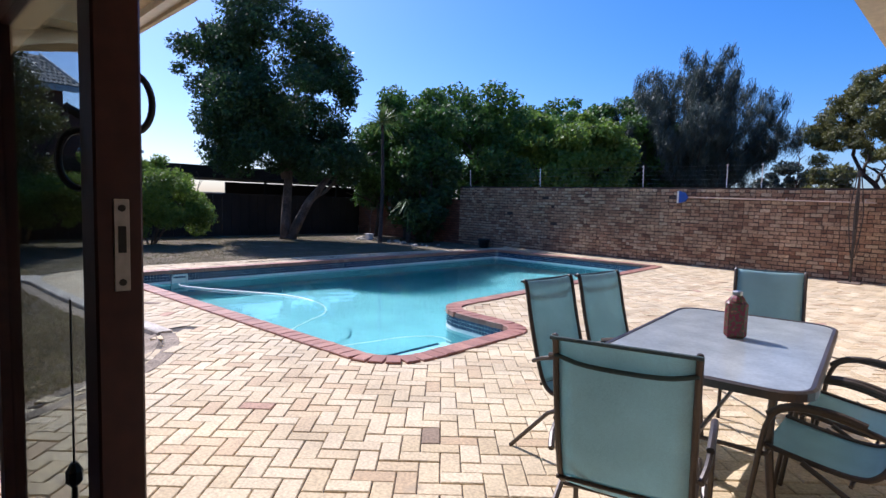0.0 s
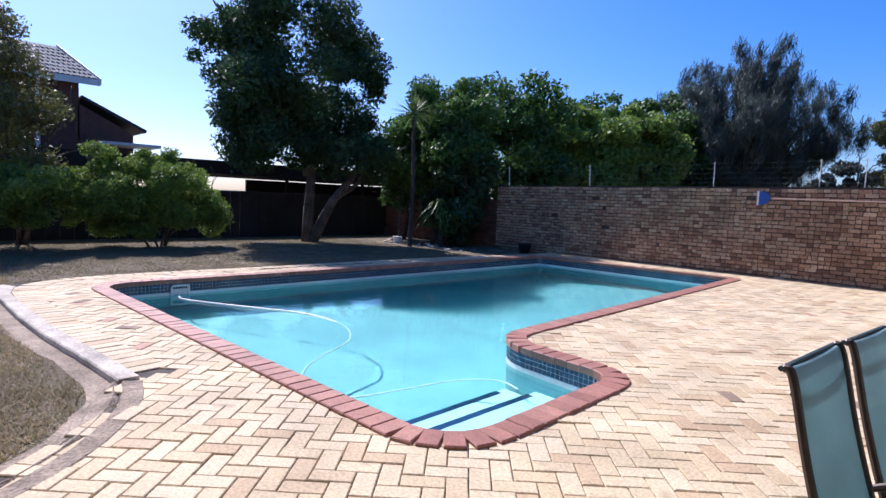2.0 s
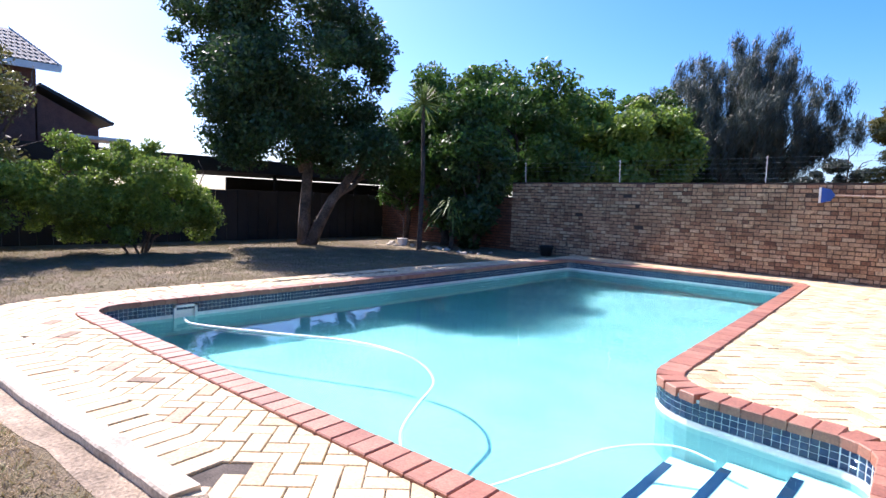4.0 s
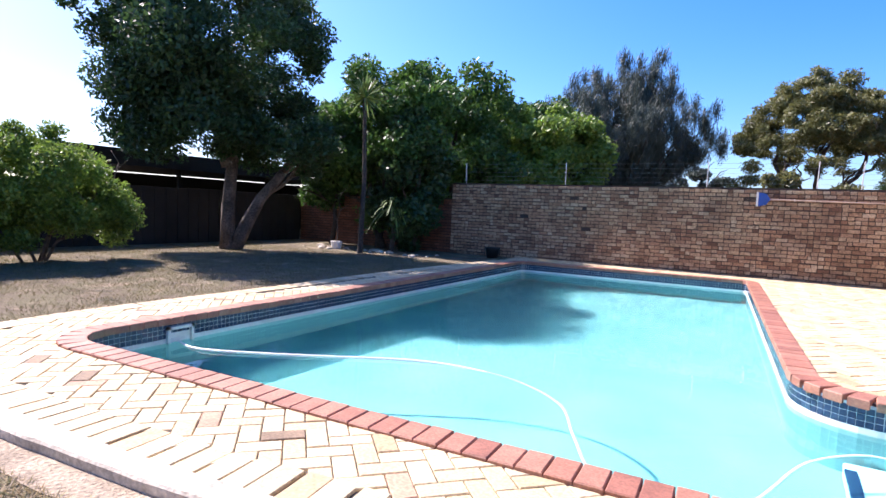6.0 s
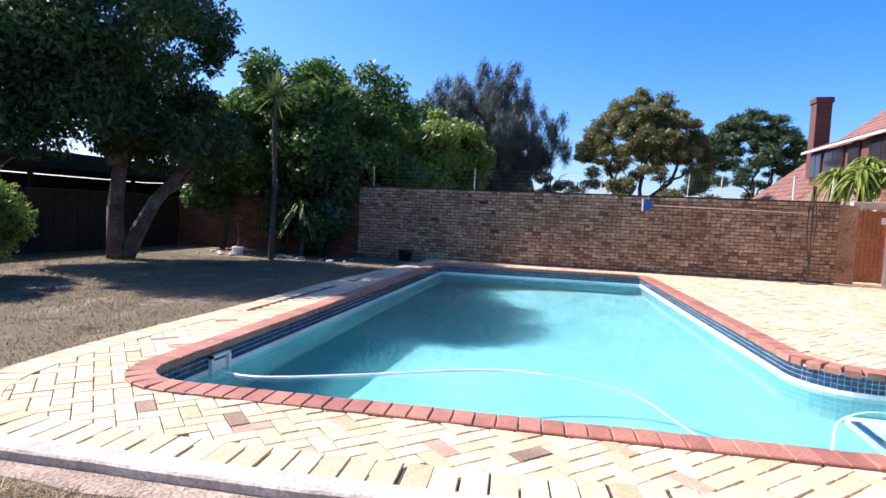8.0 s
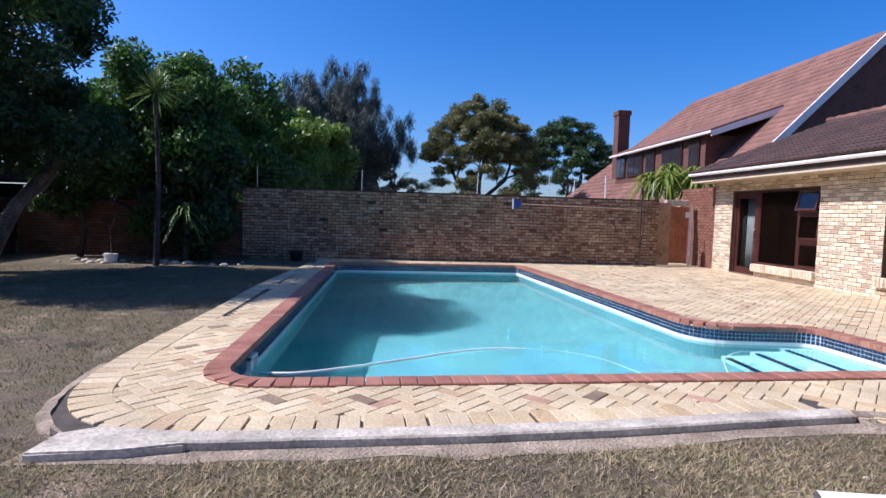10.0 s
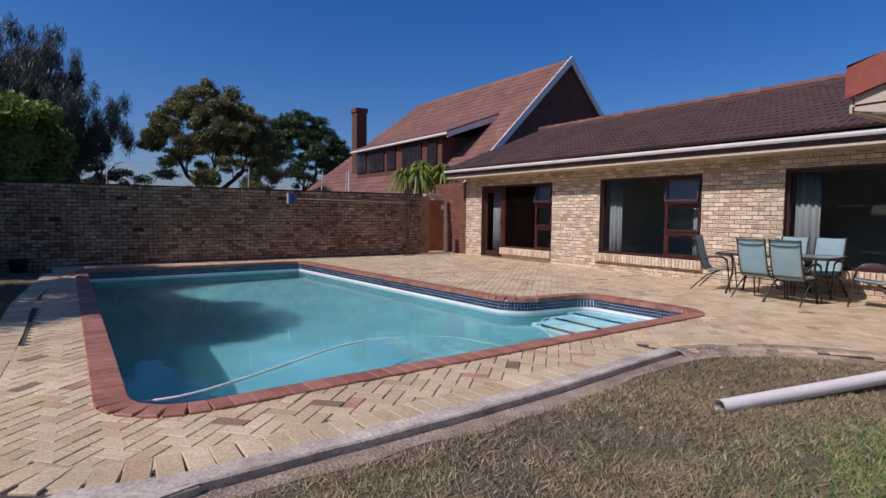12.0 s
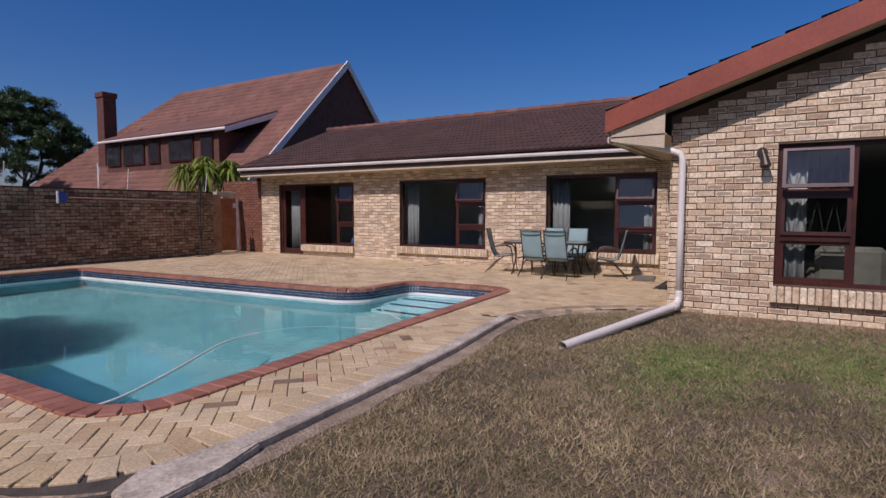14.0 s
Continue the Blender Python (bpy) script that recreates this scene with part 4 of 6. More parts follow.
door = tagged(empty("door_1", (FX, 0, 0)), "half-open glazed timber door in rust-red frame", "door", kind="structure")
bm = bmesh.new()
box(bm, 0.08, 0.17, 13.15, 13.23, 0.0, HEAD)
box(bm, 0.08, 0.17, 14.14, 14.22, 0.0, HEAD)
box(bm, 0.08, 0.17, 13.23, 14.14, HEAD - 0.07, HEAD)
part("door_frame", bm, M["red_timber"], door)
bm = bmesh.new()
for q in ((13.24, 13.34, 0.02, 2.22), (14.03, 14.13, 0.02, 2.22), (13.34, 14.03, 0.02, 0.2), (13.34, 14.03, 2.1, 2.22)):
    box(bm, 0.1, 0.145, *q)
part("door_leaf", bm, M["red_timber"], door)
part("pane", boxed(0.12, 0.124, 13.34, 14.03, 0.2, 2.1), M["pane"], door).visible_shadow = False
part("door_handle", tubed(spline([(0.1, 13.29, 0.98), (0.05, 13.29, 1.0), (0.05, 13.29, 1.25), (0.1, 13.29, 1.27)], 4), 0.012), M["steel"], door, "slim metal pull handle")
for q in ((1.0, 8.7, 9.12, 0.5, 2.25), (1.0, 6.5, 6.75, 0.5, 2.25), (1.0, 4.2, 4.62, 0.5, 2.25), (1.0, 2.18, 2.42, 0.5, 2.25), (1.02, 13.55, 13.95, 0.1, 2.2), (WX + 0.34, -0.62, -0.34, 0.45, 2.28)):
    curtain(q[0], q[1], q[2], 0.02, q[4], "pale grey curtain drawn aside indoors", int(q[1] * 10) + 200)

# diamond burglar bars, armchair and bucket seen through the panes
bars = tagged(empty("burglar_bars", (WX + 0.22, 0, 0)), "dark diamond-pattern burglar bars inside the window", "burglar bars")
for z0, z1 in ((1.1, 1.58), (1.68, 2.2)):
    for k in range(8):
        y = -0.36 - k * 0.095
        part("bar", tubed([(0, y, z0), (0, y - 0.095, z1)] if k % 2 else [(0, y - 0.095, z0), (0, y, z1)], 0.005, 5), M["steel"], bars)
    part("rail", tubed([(0, -0.33, z0), (0, -1.12, z0)], 0.007, 5), M["steel"], bars)
arm = tagged(empty("armchair", (WX + 0.85, -1.15, 0.015)), "pale upholstered armchair behind the window, darkened for the dim room", "armchair")
part("seat", boxed(-0.35, 0.35, -0.35, 0.35, 0.08, 0.42, bev=0.05), M["dim_upholstery"], arm)
part("backrest", boxed(-0.42, -0.25, -0.4, 0.4, 0.1, 0.95, bev=0.07), M["dim_upholstery"], arm)
for sy in (-1, 1):
    part("armrest", boxed(-0.35, 0.35, sy * 0.4 - 0.08, sy * 0.4 + 0.08, 0.08, 0.6, bev=0.05), M["dim_upholstery"], arm)
    part("leg", boxed(-0.3, -0.22, sy * 0.3 - 0.03, sy * 0.3 + 0.03, 0.0, 0.09), M["red_timber"], arm)
M["pale_blue"] = mat("pale_blue", (0.10, 0.28, 0.55), 0.4, gvar=0.1)
bk = tagged(empty("water_bottle", (1.25, 11.35, 0.02)), "large blue water bottle standing indoors", "bottle")
part("body", tubed([(0, 0, 0), (0, 0, 0.5), (0, 0, 0.62), (0, 0, 0.66), (0, 0, 0.74)], [0.14, 0.14, 0.1, 0.04, 0.04], 14), M["pale_blue"], bk, smooth=True)
part("cap", tubed([(0, 0, 0.735), (0, 0, 0.77)], 0.045, 10), M["white_paint"], bk)
pic = tagged(part("wall_picture", boxed(3.87, 3.9, 7.75, 8.15, 1.6, 2.0), M["black"]), "small dark framed picture on the room wall", "picture")

# sliding patio door of the wing, drawn aside
pd = tagged(empty("door_2", (-0.34, 1.045, 0.0)), "open glazed patio door leaf in dark red-brown timber", "door", kind="structure")
part("lock_stile", boxed(-0.085, 0.0, -0.035, 0.038, 0.02, 2.12, bev=0.004), M["red_timber"], pd)
bm = bmesh.new()
box(bm, -1.3, -1.2, -0.03, 0.03, 0.02, 2.12)
box(bm, -1.2, -0.085, -0.03, 0.03, 0.02, 0.16)
box(bm, -1.2, -0.085, -0.03, 0.03, 2.0, 2.12)
part("leaf_frame", bm, M["red_timber"], pd)
part("pane", boxed(-1.2, -0.085, -0.003, 0.003, 0.16, 2.0), M["pane"], pd).visible_shadow = False
plate = part("lock_plate", boxed(0.0, 0.003, -0.008, 0.016, 1.325, 1.48, bev=0.001), M["steel"], pd, "brushed steel lock plate")
part("keyhole", boxed(0.003, 0.0045, -0.002, 0.01, 1.39, 1.435), M["black"], plate)
for z in (1.34, 1.465):
    part("screw", tubed([(0.002, 0.004, z), (0.005, 0.004, z)], 0.006, 8), M["black"], plate)
ring = [(0.0, 0.032 + 0.032 * math.sin(a), 1.645 + 0.05 * math.cos(a)) for a in (math.pi * k / 12 for k in range(13))]
part("pull_handle", tubed([(x - 0.03, y, z) for x, y, z in ring], 0.006), M["black"], pd, "black looped pull handle")
part("pull_handle", tubed([(x - 0.1, -y, z - 0.1) for x, y, z in ring], 0.006), M["black"], pd, "black looped pull handle")
part("cord", tubed([(-0.11, -0.05, 1.3), (-0.112, -0.05, 1.0)], 0.002, 5), M["black"], pd)
key = part("key", tubed([(-0.112, -0.05, 1.0), (-0.112, -0.05, 0.985), (-0.112, -0.05, 0.965), (-0.112, -0.05, 0.955), (-0.112, -0.05, 0.91)], [0.006, 0.014, 0.014, 0.005, 0.006], 8), M["black"], pd, "small hanging key")
tagged(part("door_track", boxed(-2.83, 0.79, 0.87, 1.085, -0.02, 0.03, bev=0.006), M["steel"]), "metal sill track of the patio door", "threshold", kind="structure")
lining = tagged(empty("door_lining", (-1.03, 0.95, 0)), "cream lining and brick reveal of the patio doorway", "door lining", kind="structure")
part("post", boxed(-1.8, -1.74, -0.09, 0.1, 0, 2.15), M["cream"], lining)
part("head", boxed(-1.74, 1.72, -0.09, 0.1, 2.12, 2.15), M["cream"], lining)
part("reveal", boxed(1.748, 1.82, -0.085, 0.135, 0, 2.15), M["mortar"], lining)
for k in range(24):
    part("brick", boxed(1.738, 1.82, -0.09 + 0.03 * (k % 2), 0.145, 0.008 + 0.0895 * k, 0.086 + 0.0895 * k, bev=0.004), M["sill_brick"], lining)

# ---- downpipe, lamp ----
dp = tagged(empty("downpipe", (WX - 0.1, 0.92, 0)), "white plastic downpipe with elbows on the brick wall", "downpipe")
part("pipe", tubed([(0, 0.9, 2.52), (0, 0.72, 2.49), (0, 0.62, 2.465), (0, 0.12, 2.315), (0, 0.03, 2.28), (0, 0, 2.2), (0, 0, 1.2), (0, 0, 0.16)], 0.046, 14), M["pvc"], dp, smooth=True)
part("shoe", tubed(spline([(0, 0, 0.28), (0, 0, 0.16), (-0.06, 0.015, 0.1), (-0.2, 0.045, 0.07)], 5), 0.052, 14), M["pvc"], dp, smooth=True)
lp = tagged(empty("drain_pipe", (WX - 0.28, 0.93, 0)), "loose white plastic drain pipe lying on the lawn", "pipe")
bm = bmesh.new()
a, b = Vector((0, 0, 0.075)), Vector((-2.86, 0.68, -0.01))
tube(bm, [a, b], 0.055, 16, cap=False)
tube(bm, [b + (a - b).normalized() * 0.002, a], 0.048, 16, cap=False)
part("pipe", bm, M["pvc"], lp, smooth=True)
part("socket", tubed([a, a.lerp(b, 0.045)], 0.062, 16), M["pvc"], lp)
lamp = tagged(empty("wall_lamp", (WX, -0.08, 2.25)), "small metal spotlight on the brick wall", "wall lamp")
part("base", tubed([(0.0, 0, 0), (-0.035, 0, 0)], 0.065, 14), M["bronze"], lamp)
part("arm", tubed([(-0.03, 0, 0), (-0.09, 0, 0.0), (-0.1, 0, -0.03)], 0.012, 8), M["bronze"], lamp)
part("shade", tubed([(-0.1, 0, 0.02), (-0.125, -0.03, -0.09), (-0.15, -0.05, -0.2)], [0.03, 0.05, 0.07], 14), M["bronze"], lamp)

# ---- table, chairs ----


def make_table():
    t = tagged(empty("patio_table", (-0.37, 4.25, 0), 7), "rectangular patio table with frosted glass top and bronze legs", "table")
    hw, hl, r = 0.5, 0.93, 0.17
    out = rounded([(-hw, -hl, r), (hw, -hl, r), (hw, hl, r), (-hw, hl, r)], 5)
    bm = bmesh.new()
    prism(bm, [(p.x, p.y) for p in offset(out, 0.02)], 0.735, 0.742)
    g = part("tabletop", bm, M["frosted"], t, "ripple-frosted glass top")
    bm = bmesh.new()
    inn = offset(out, 0.03)
    ring = [[bm.verts.new((p.x, p.y, z)) for p in l] for l, z in ((out, 0.705), (out, 0.74), (offset(out, 0.012), 0.748), (inn, 0.746), (inn, 0.705))]
    for a, b in zip(ring, ring[1:] + ring[:1]):
        for k in range(len(a)):
            bm.faces.new((a[k], a[(k + 1) % len(a)], b[(k + 1) % len(a)], b[k]))
    part("rim", bm, M["bronze"], t)
    for sx in (-1, 1):
        for sy in (-1, 1):
            part("leg", tubed(spline([(sx * 0.33, sy * 0.66, 0.715), (sx * 0.32, sy * 0.64, 0.4), (sx * 0.38, sy * 0.72, 0.0)], 4), 0.019), M["bronze"], t)
    for sy in (-1, 1):
        part("crossbar", tubed([(-0.33, sy * 0.65, 0.36), (0.33, sy * 0.65, 0.36)], 0.012), M["bronze"], t)
    part("stretcher", tubed([(0, -0.65, 0.36), (0, 0.65, 0.36)], 0.012), M["bronze"], t)
    return t


def make_chair():
    """A sling chair that faces +y."""
    c = tagged(empty("patio_chair"), "stacking patio chair with aqua sling fabric and bronze tube frame", "chair", "chairs round the patio table")
    back = spline([(0, 0.23, 0.425), (0, 0.1, 0.405), (0, -0.1, 0.385), (0, -0.2, 0.41), (0, -0.26, 0.52), (0, -0.33, 0.76), (0, -0.385, 1.0), (0, -0.41, 1.022)], 5)
    for s in (-1, 1):
        part("side_rail", tubed([(s * 0.237, p.y, p.z) for p in back], 0.013), M["bronze"], c)
        part("front_leg", tubed(spline([(s * 0.285, 0.27, 0.0), (s * 0.285, 0.235, 0.3), (s * 0.285, 0.2, 0.54), (s * 0.285, 0.13, 0.625), (s * 0.285, -0.02, 0.64), (s * 0.28, -0.2, 0.6), (s * 0.262, -0.29, 0.56)], 5), 0.0125), M["bronze"], c)
        part("rear_leg", tubed([(s * 0.268, 0.06, 0.4), (s * 0.275, -0.16, 0.28), (s * 0.285, -0.42, 0.0)], 0.0125), M["bronze"], c)
        part("armrest", tubed(spline([(s * 0.287, 0.2, 0.585), (s * 0.287, 0.12, 0.642), (s * 0.287, -0.03, 0.656), (s * 0.283, -0.16, 0.63)], 4), 0.015), M["bronze"], c)
    for y, z in ((0.2, 0.40), (-0.12, 0.36), (-0.235, 0.44)):
        part("crossbar", tubed([(-0.25, y, z - 0.01), (0.25, y, z - 0.01)], 0.009), M["bronze"], c)
    part("top_bar", tubed(spline([(-0.24, -0.38, 0.955), (-0.12, -0.385, 0.93), (0.12, -0.385, 0.93), (0.24, -0.38, 0.955)], 4), 0.009), M["sling_dark"], c)
    for nm, seg in (("seat", back[:18]), ("backrest", back[17:])):
        bm = bmesh.new()
        rows = []
        for p in seg:
            rows.append([bm.verts.new((x, p.y, p.z - 0.016 * (1 - (x / 0.25) ** 2) * (1 if nm == "seat" else 0.5))) for x in (-0.235, -0.17, -0.08, 0, 0.08, 0.17, 0.235)])
        for a, b in zip(rows, rows[1:]):
            for k in range(6):
                bm.faces.new((a[k], a[k + 1], b[k + 1], b[k]))
        ob = part(nm, bm, M["sling"], c, smooth=True)
        md = ob.modifiers.new("cloth", "SOLIDIFY")
        md.thickness = 0.003
    part("top_hem", tubed([(-0.25, -0.413, 1.022), (0.25, -0.413, 1.022)], 0.008), M["sling_dark"], c)
    return c


make_table()
chair = make_chair()
SPOTS = [(-0.9, 3.73, -92), (-0.86, 4.27, -94), (-0.28, 2.9, 17), (-0.42, 5.3, 197), (0.23, 3.84, 91), (0.25, 4.46, 88)]
chair.matrix_basis = pose(SPOTS[0][0], SPOTS[0][1], 0, 0, 0, SPOTS[0][2])
for x, y, a in SPOTS[1:]:
    copy_thing(chair, pose(x, y, 0, 0, 0, a))
bt = tagged(empty("squash_bottle", (-0.35, 4.3, 0.747), 20), "red patterned bottle with a foil top on the table", "bottle")
M["bottle_red"] = mat("bottle_red", [(0.14, 0.008, 0.025), (0.24, 0.015, 0.04), (0.18, 0.012, 0.03), (0.05, 0.11, 0.03), (0.22, 0.015, 0.045), (0.32, 0.2, 0.06)], 0.4, var=0.1, scale=46, gvar=0.1, bump=0)
part("body", boxed(-0.06, 0.06, -0.05, 0.05, 0.0, 0.22, bev=0.018), M["bottle_red"], bt)
part("shoulder", tubed([(0, 0, 0.215), (0, 0, 0.235), (0, 0, 0.255)], [0.05, 0.04, 0.022], 10), M["bottle_red"], bt)
part("cap", tubed([(0, 0, 0.252), (0, 0, 0.27), (0, 0, 0.275)], [0.028, 0.028, 0.02], 10), M["steel"], bt, "crumpled silver foil cap")

M["mat_grey"] = mat("mat_grey", [(0.16, 0.14, 0.12), (0.22, 0.19, 0.16)], 0.95, var=0.25, scale=6, grain=220, gvar=0.35, bump=0.6, dist=0.003)
dm = part("doormat", boxed(-0.45, 0.45, -0.22, 0.22, 0.0, 0.016, bev=0.005), M["mat_grey"])
dm.matrix_basis = pose(-0.15, 2.15, 0.008, 0, 0, 8)
tagged(dm, "worn grey-brown doormat lying on the pavers", "doormat")

# ---- against the boundary wall ----
br = tagged(empty("pool_brush", (-5.25, WALL_Y - 0.06, 1.8)), "blue pool brush on a long pole hung along the wall", "pool brush")
bm = bmesh.new()
slab(bm, [(-0.1, -0.02, -0.16), (0.06, -0.02, -0.12), (0.14, -0.02, 0.0), (0.06, -0.02, 0.12), (-0.1, -0.02, 0.16)], 0.05)
part("brush_head", bm, M["blue_plastic"], br)
part("bristles", boxed(-0.14, -0.1, -0.04, 0.02, -0.16, 0.16, bev=0.004), M["white_paint"], br)
part("pole", tubed([(0.13, 0, 0.0), (4.1, 0.01, -0.06)], 0.014), M["pole_alu"], br)
for x in (0.6, 2.4, 3.9):
    part("hook", tubed([(x, 0.06, 0.02), (x, -0.02, 0.0), (x, -0.03, -0.03), (x, 0.02, -0.035)], 0.006, 6), M["steel"], br)
um = tagged(empty("folded_clothes_dryer", (-1.45, 15.42, 0)), "folded rotary clothes dryer on a dark pole", "clothes dryer")
part("pole", tubed([(0, 0, 0.0), (0, 0, 2.42)], 0.022), M["bronze"], um)
part("base_plate", boxed(-0.2, 0.2, -0.16, 0.16, 0.0, 0.03, bev=0.008), M["dark_floor"], um)
for k in range(4):
    a = k * math.pi / 2 + 0.4
    cx, cy = math.cos(a), math.sin(a)
    part("arm", tubed(spline([(0.03 * cx, 0.03 * cy, 2.36), (0.12 * cx, 0.12 * cy, 1.6), (0.1 * cx, 0.1 * cy, 1.1), (0.03 * cx, 0.03 * cy, 0.55)], 5), 0.011), M["bronze"], um)
part("hub", tubed([(0, 0, 2.3), (0, 0, 2.4)], 0.045), M["bronze"], um)

gate = tagged(empty("garden_gate", (-0.1, 16.25, 0)), "closed brown timber garden gate in a white steel frame", "gate")
for k in range(6):
    part("board", boxed(k * 0.105, k * 0.105 + 0.1, 0, 0.025, 0.06, 1.88, bev=0.004), M["brown_timber"], gate)
part("gate_post", boxed(0.66, 0.72, -0.03, 0.03, 0, 1.95), M["white_paint"], gate)
part("latch", boxed(0.5, 0.64, -0.04, 0.0, 1.55, 1.72, bev=0.006), M["white_paint"], gate, "white latch box")
part("gate_pillar_cap", boxed(-0.14, 0.62, -0.02, 0.2, 1.92, 2.1, bev=0.01), M["concrete"], gate, "pale block over the gate")
tagged(part("wall_return", boxed(-0.7, -0.12, 16.2, 16.45, -0.1, 2.0), M["wall_brick"]), "short brick return beside the gate", "wall", kind="structure")
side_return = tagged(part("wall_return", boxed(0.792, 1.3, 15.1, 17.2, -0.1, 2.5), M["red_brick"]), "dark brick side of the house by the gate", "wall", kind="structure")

# electric fence on the wall
ef = tagged(empty("electric_fence", (0, WALL_Y + 0.13, 2.06)), "electric security fence with thin wires on white posts", "security fence")
PX = (-13.2, -13.0, -9.95, -6.46, -4.25, -3.45, -0.9)
for x in PX[1:]:
    post = part("post", tubed([(x, 0, 0), (x + 0.015, -0.06, 0.6)], 0.011, 6), M["white_paint"], ef)
    for k in range(5):
        part("insulator", tubed([(x, -0.012 * k - 0.02, 0.1 + 0.115 * k), (x, -0.05 - 0.012 * k, 0.1 + 0.115 * k)], 0.012, 6), M["white_paint"], post)
for k in range(5):
    part("wire", tubed([(x, -0.05 - 0.012 * k, 0.1 + 0.115 * k - 0.012 * (i % 2)) for i, x in enumerate(np.linspace(-13.0, -0.9, 15))], 0.0022, 4), M["wire"], ef)

# pots, stones, sapling under the trees
pot = tagged(part("plant_pot", tubed([(-11.75, 15.3, -0.045), (-11.75, 15.3, 0.2), (-11.75, 15.3, 0.24), (-11.75, 15.3, 0.24), (-11.75, 15.3, 0.15)], [0.15, 0.2, 0.22, 0.18, 0.17], 14), M["black"], smooth=True), "black plastic plant pot by the wall", "plant pot")
rng = np.random.default_rng(11)
for k in range(26):
    bm = bmesh.new()
    bmesh.ops.create_icosphere(bm, subdivisions=2, radius=1)
    s = rng.uniform(0.04, 0.13)
    for v in bm.verts:
        v.co *= s * (1 + 0.3 * noise.noise(v.co * 1.6 + Vector((k, 0, 0))))
        v.co.z *= 0.55
    ob = part("stone", bm, M["concrete"], smooth=True)
    ob.matrix_basis = pose(-17.3 + 4.4 * rng.random(), 13.3 + 0.9 * rng.random() + 0.1 * (k % 3), -0.035, 0, 0, rng.uniform(0, 360))
    tagged(ob, "pale rounded garden stone in the bed", "stone", "stones in the bed")
sp = tagged(empty("sapling", (-16.06, 13.68, -0.045)), "bare young sapling in a white bucket", "sapling")
part("bucket", tubed([(0, 0, 0), (0, 0, 0.22), (0, 0, 0.23), (0, 0, 0.15)], [0.13, 0.17, 0.155, 0.14], 14), M["white_paint"], sp)
bm = bmesh.new()
limbs(bm, (0, 0, 0.1), (0.03, 0, 1.5), 0.02, rng, 1, 0.9)
part("stem", bm, M["bark"], sp)

# fallen twig, pebbles
bm = bmesh.new()
limbs(bm, (-0.41, 7.63, 0.016), (0.2, 7.45, 0.022), 0.009, rng, 1, 0.4, 0.05)
tagged(part("twig", bm, M["bark"]), "dry brown twig lying on the pavers", "twig")
for x, y, z, r in ((0.58, 6.9, 0.012, 0.035), (-7.82, 0.73, -0.04, 0.02), (-7.51, 1.71, -0.04, 0.018), (-6.2, 1.9, -0.035, 0.022), (-8.4, 1.5, -0.04, 0.016)):
    bm = bmesh.new()
    bmesh.ops.create_icosphere(bm, subdivisions=2, radius=r)
    for v in bm.verts:
        v.co *= 1 + 0.25 * noise.noise(v.co * 40 + Vector((x, y, 0)))
        v.co.z *= 0.6
    ob = part("pebble", bm, M["concrete"], smooth=True)
    ob.matrix_basis = pose(x, y, z)
    tagged(ob, "small pale pebble on the ground", "pebble", "scattered pebbles")

# ---- neighbour's steep roofed house ----
nb = tagged(empty("neighbour_house", (0, 0, 0)), "neighbour's brick house with steep red-brown tiled roof", "house")
NE, NR, NY0, NY1, NYE = (2.8, 1.74), (10.15, 9.12), 19.4, 33.8, 41.8


def on_roof(x):
    return NE[1] + (NR[1] - NE[1]) * (x - NE[0]) / (NR[0] - NE[0])


roof_plane("roof", (NE[0], NY0, NE[1]), (NE[0], NYE, NE[1]), (NR[0], NY1, NR[1]), (NR[0], NY0, NR[1]), "roof_red", "", row=0.38, col=0.36, parent=nb, count=0)
roof_plane("roof", (16.6, NYE, NE[1]), (16.6, NY0, NE[1]), (NR[0], NY0, NR[1]), (NR[0], NY1, NR[1]), "roof_red", "", row=99, parent=nb)
roof_plane("roof", (NE[0], NYE, NE[1]), (17.0, NYE, NE[1]), (NR[0] + 0.05, NY1, NR[1]), (NR[0] - 0.05, NY1, NR[1]), "roof_red", "", row=99, parent=nb)
bm = bmesh.new()
slab(bm, [(3.4, NY0 + 0.35, -0.1), (16.4, NY0 + 0.35, -0.1), (16.4, NY0 + 0.35, 2.1), (NR[0], NY0 + 0.35, 8.95), (3.4, NY0 + 0.35, 2.1)], -0.25)
part("gable_wall", bm, M["red_brick"], nb, "dark brick gable in shade")
part("wall", boxed(3.4, 16.4, NY0 + 0.7, 41.2, -0.1, 2.0), M["red_brick"], nb)
bm = bmesh.new()
slab(bm, [(NE[0] - 0.1, NY0 - 0.05, NE[1] - 0.28), (NR[0], NY0 - 0.05, NR[1] - 0.25), (NR[0], NY0 - 0.05, NR[1] + 0.14), (NE[0] - 0.1, NY0 - 0.05, NE[1] + 0.1)], 0.08)
part("barge_board", bm, M["white_paint"], nb, "white painted barge board")
bm = bmesh.new()
slab(bm, [(17.1, NY0 - 0.05, NE[1] - 0.28), (NR[0], NY0 - 0.05, NR[1] - 0.25), (NR[0], NY0 - 0.05, NR[1] + 0.14), (17.1, NY0 - 0.05, NE[1] + 0.1)], -0.08)
part("barge_board", bm, M["white_paint"], nb, "white painted barge board")
